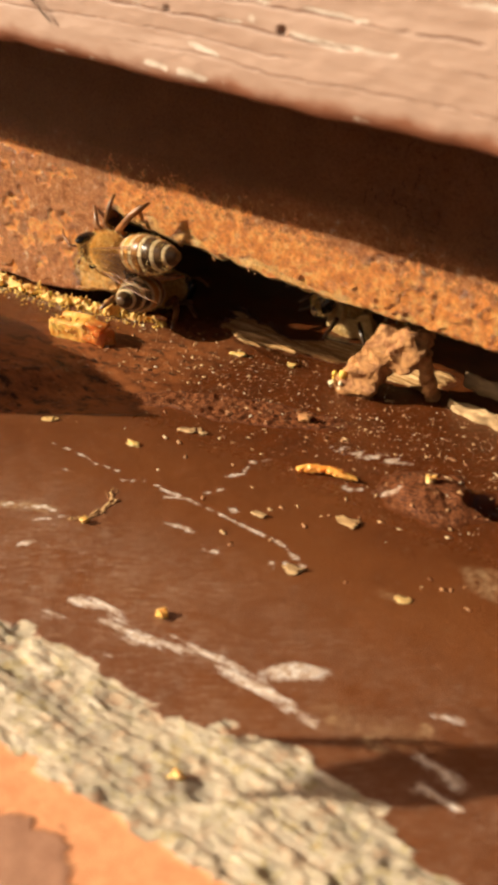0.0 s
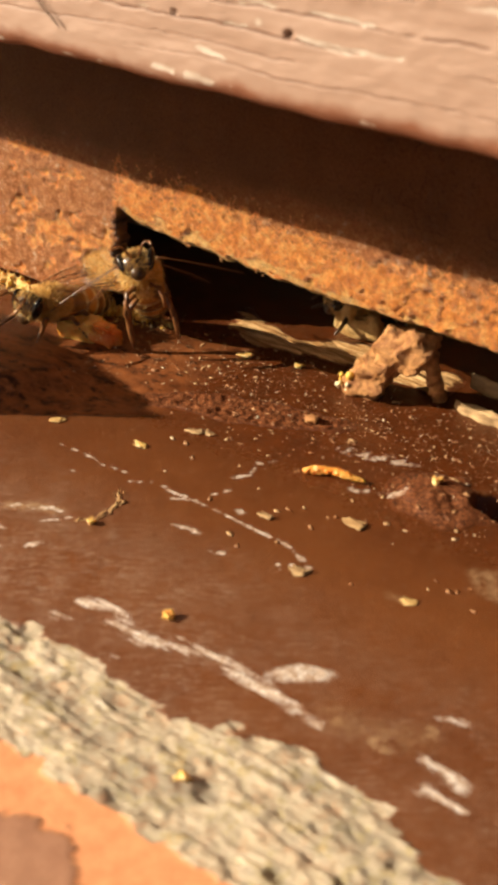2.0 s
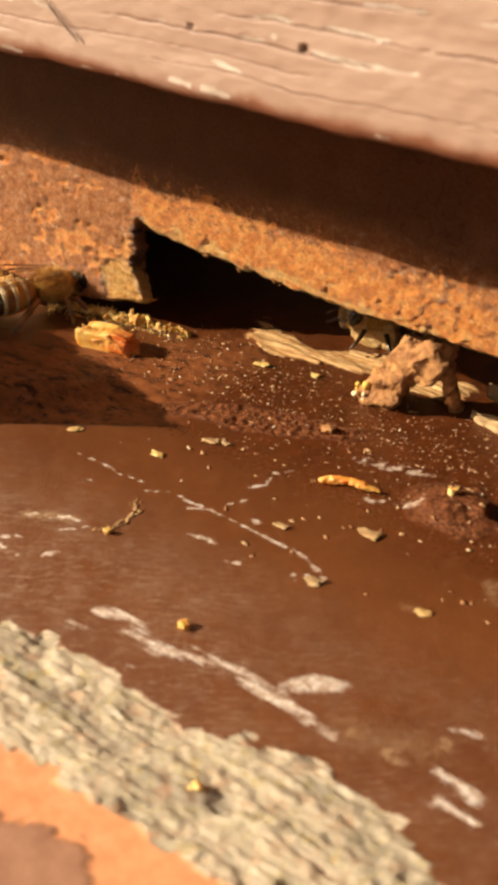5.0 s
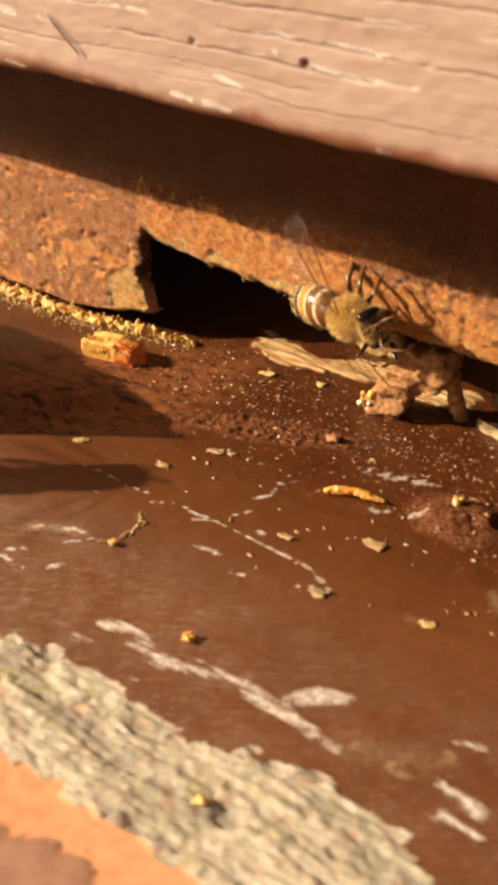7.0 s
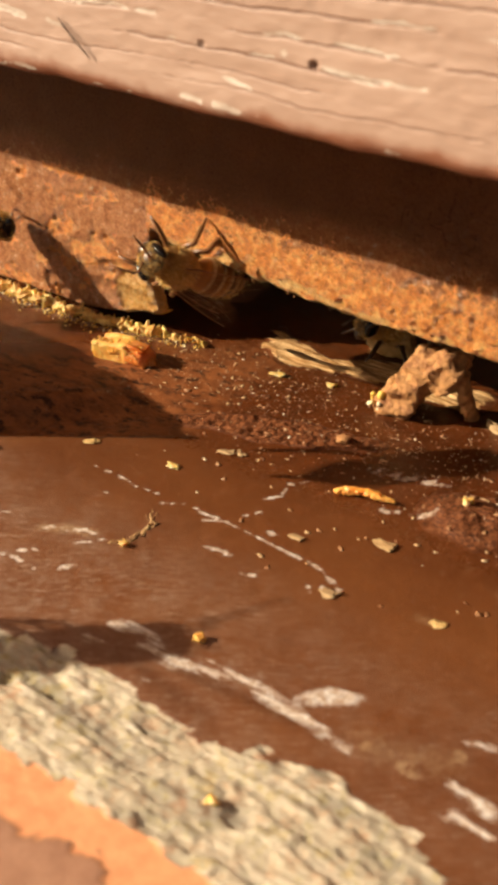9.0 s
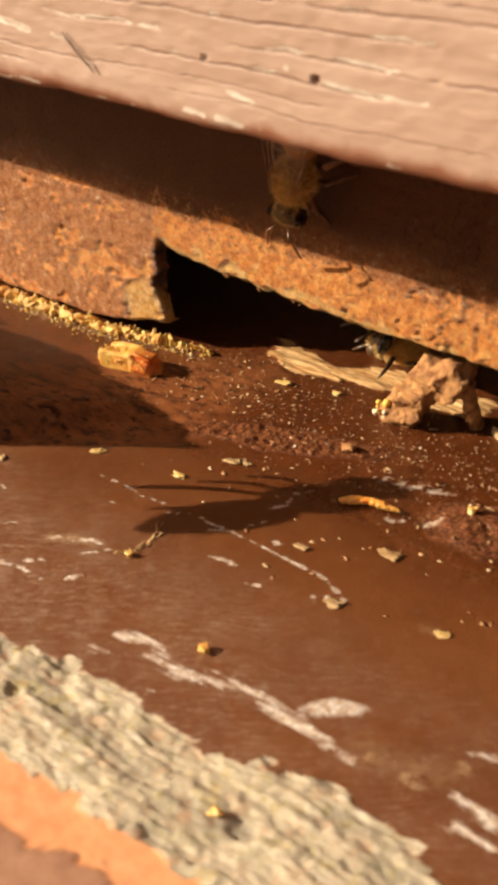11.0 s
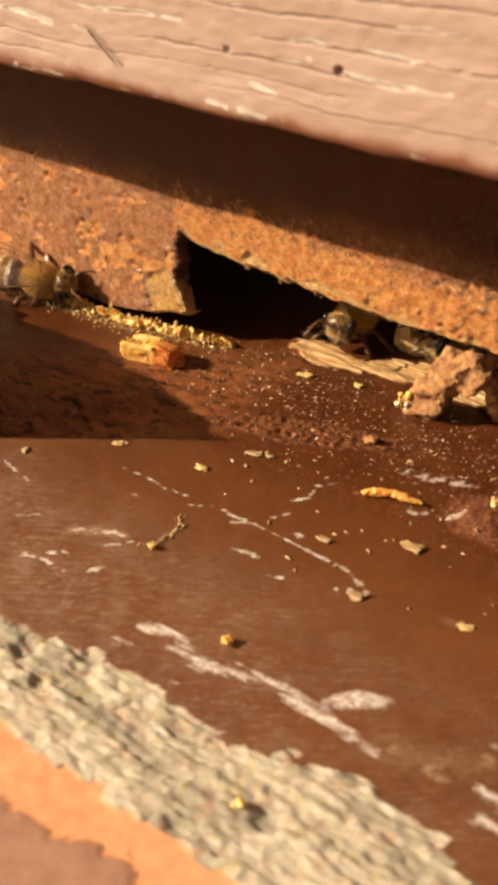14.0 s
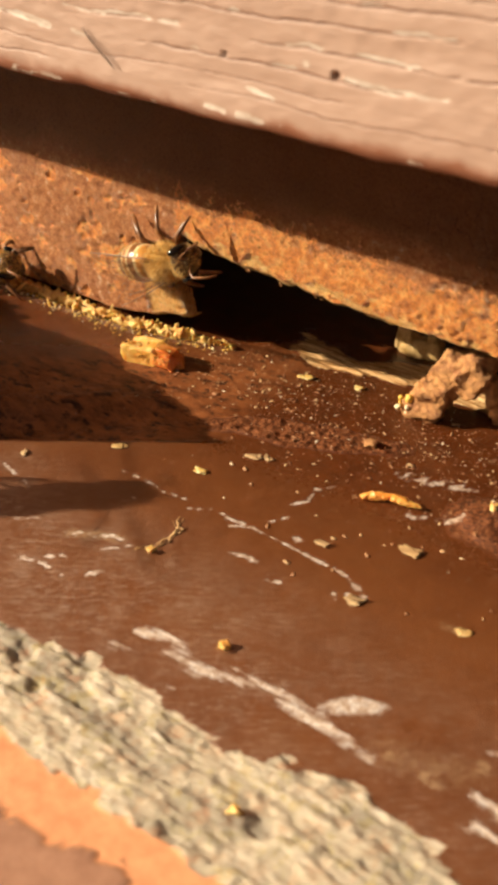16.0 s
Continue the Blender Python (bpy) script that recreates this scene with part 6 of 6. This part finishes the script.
    walk(bee, [
        (0.00, spot(7.63, -50.27, 20.00, 2, -2, 48)),
        (0.10, spot(4.42, -54.82, 20.00, 2, -2, 31)),
        (0.20, spot(-21.15, -40.50, 20.00, 2, -2, 31)),
        (0.40, spot(-18.49, -50.22, 20.00, 2, -2, 31)),
        (0.50, spot(-0.37, -20.09, 14.00, 2, -2, 31)),
        (0.70, spot(-0.96, -24.73, 14.00, 2, -2, 31)),
        (0.80, spot(-3.65, -31.40, 20.00, 2, -2, 31)),
        (1.00, spot(-226.81, -174.54, 20.00, 2, -2, 31)),
        (1.60, spot(-226.81, -174.54, 20.00, 2, -2, 31)),
        (1.80, spot(-12.23, -46.44, 20.00, 2, -2, 31)),
        (1.90, spot(-22.13, -38.38, 20.00, 2, -2, 31)),
        (2.10, spot(-226.81, -174.54, 20.00, 2, -2, 31)),
        (3.00, spot(-226.81, -174.54, 20.00, 2, -2, 31)),
        (3.20, spot(-5.01, -29.82, 20.00, 2, -2, 31)),
        (3.30, spot(-0.59, -44.67, 20.00, 2, -2, 31)),
        (3.40, spot(-9.22, -43.34, 20.00, 2, -2, 31)),
        (3.50, spot(-7.82, -34.73, 20.00, 2, -2, 31)),
        (3.60, spot(-13.49, -44.15, 20.00, 2, -2, 31)),
        (3.80, spot(-226.81, -174.54, 20.00, 2, -2, 31)),
        (4.00, spot(-28.14, -44.76, 20.00, 2, -2, 31)),
        (4.10, spot(-7.70, -42.19, 20.00, 2, -2, 31)),
        (4.40, spot(-226.81, -174.54, 20.00, 2, -2, 31)),
        (6.20, spot(-226.81, -174.54, 20.00, 2, -2, 31)),
        (6.40, spot(-25.56, -41.03, 20.00, 2, -2, 31)),
        (6.50, spot(-11.16, -29.99, 14.00, 2, -2, 31)),
        (6.70, spot(-24.19, -40.98, 20.00, 2, -2, 31)),
        (7.00, spot(-27.45, -43.34, 20.00, 2, -2, 48)),
        (7.20, spot(-226.81, -174.54, 20.00, 2, -2, 31)),
        (7.40, spot(-226.81, -174.54, 20.00, 2, -2, 31)),
        (7.50, spot(-11.42, -44.15, 20.00, 2, -2, 52)),
        (7.60, spot(-3.97, -42.08, 20.00, 2, -2, 31)),
        (7.90, spot(-15.80, -52.63, 20.00, 2, -2, 31)),
        (8.00, spot(4.30, -48.50, 20.00, 2, -2, 64)),
        (8.10, spot(3.66, -43.43, 20.00, 2, -2, 31)),
        (8.20, spot(0.19, -27.78, 12.00, 2, -2, 31)),
        (8.40, spot(-226.81, -174.54, 20.00, 2, -2, 31)),
        (8.50, spot(-226.81, -174.54, 20.00, 2, -2, 31)),
        (8.60, spot(-1.72, -53.03, 20.00, 2, -2, 31)),
        (8.80, spot(-1.13, -48.10, 20.00, 2, -2, 31)),
        (9.00, spot(-10.28, -27.67, 20.00, 2, -2, 55)),
        (9.10, spot(-2.64, -39.04, 20.00, 2, -2, 31)),
        (9.40, spot(-226.81, -174.54, 20.00, 2, -2, 31)),
        (16.00, spot(-226.81, -174.54, 20.00, 2, -2, 31)),
    ])
    beat(bee, ((0.0, 2.3), (3.0, 4.4), (6.2, 9.3),))

    # second passing bee
    bee = FLIER
    tagged(bee, "honeybee passing in flight beside the hive")
    walk(bee, [
        (0.00, spot(-226.81, -174.54, 20.00, 2, -2, 31)),
        (7.80, spot(-226.81, -174.54, 20.00, 2, -2, 31)),
        (8.00, spot(10.28, -53.53, 20.00, 2, -2, 50)),
        (8.15, spot(-226.81, -174.54, 20.00, 2, -2, 31)),
        (8.40, spot(-226.81, -174.54, 20.00, 2, -2, 31)),
        (8.60, spot(-14.01, -49.92, 20.00, 2, -2, 31)),
        (8.80, spot(-9.77, -36.27, 20.00, 2, -2, 31)),
        (9.00, spot(-15.23, -54.58, 20.00, 2, -2, 50)),
        (9.10, spot(-6.71, -20.30, 12.00, 2, -2, 31)),
        (9.40, spot(-226.81, -174.54, 20.00, 2, -2, 31)),
        (11.20, spot(-226.81, -174.54, 20.00, 2, -2, 31)),
        (11.40, spot(-5.41, -33.72, 20.00, 2, -2, 31)),
        (11.50, spot(-0.59, -32.76, 20.00, 2, -2, 31)),
        (11.70, spot(-12.40, -51.60, 20.00, 2, -2, 31)),
        (11.80, spot(-14.13, -41.61, 20.00, 2, -2, 31)),
        (11.93, spot(-226.81, -174.54, 20.00, 2, -2, 31)),
        (12.00, spot(-226.81, -174.54, 20.00, 2, -2, 31)),
        (12.10, spot(-1.43, -44.09, 20.00, 2, -2, 31)),
        (12.30, spot(-226.81, -174.54, 20.00, 2, -2, 31)),
        (13.10, spot(-226.81, -174.54, 20.00, 2, -2, 31)),
        (13.30, spot(-16.22, -39.73, 20.00, 2, -2, 31)),
        (13.50, spot(-15.05, -28.65, 20.00, 2, -2, 31)),
        (13.60, spot(-29.67, -45.01, 20.00, 2, -2, 31)),
        (13.80, spot(-226.81, -174.54, 20.00, 2, -2, 31)),
        (14.10, spot(-226.81, -174.54, 20.00, 2, -2, 31)),
        (14.20, spot(-26.96, -43.42, 20.00, 2, -2, 31)),
        (14.30, spot(-226.81, -174.54, 20.00, 2, -2, 31)),
        (15.30, spot(-226.81, -174.54, 20.00, 2, -2, 31)),
        (15.50, spot(-3.89, -51.79, 20.00, 2, -2, 60)),
        (15.60, spot(2.67, -52.47, 20.00, 2, -2, 31)),
        (15.70, spot(-10.03, -48.62, 20.00, 2, -2, 31)),
        (15.80, spot(-9.10, -34.28, 20.00, 2, -2, 31)),
        (16.00, spot(-28.04, -45.74, 20.00, 2, -2, 52)),
    ])
    beat(bee, ((7.9, 9.3), (11.2, 12.3), (13.1, 14.3), (15.3, 16),))


motions()
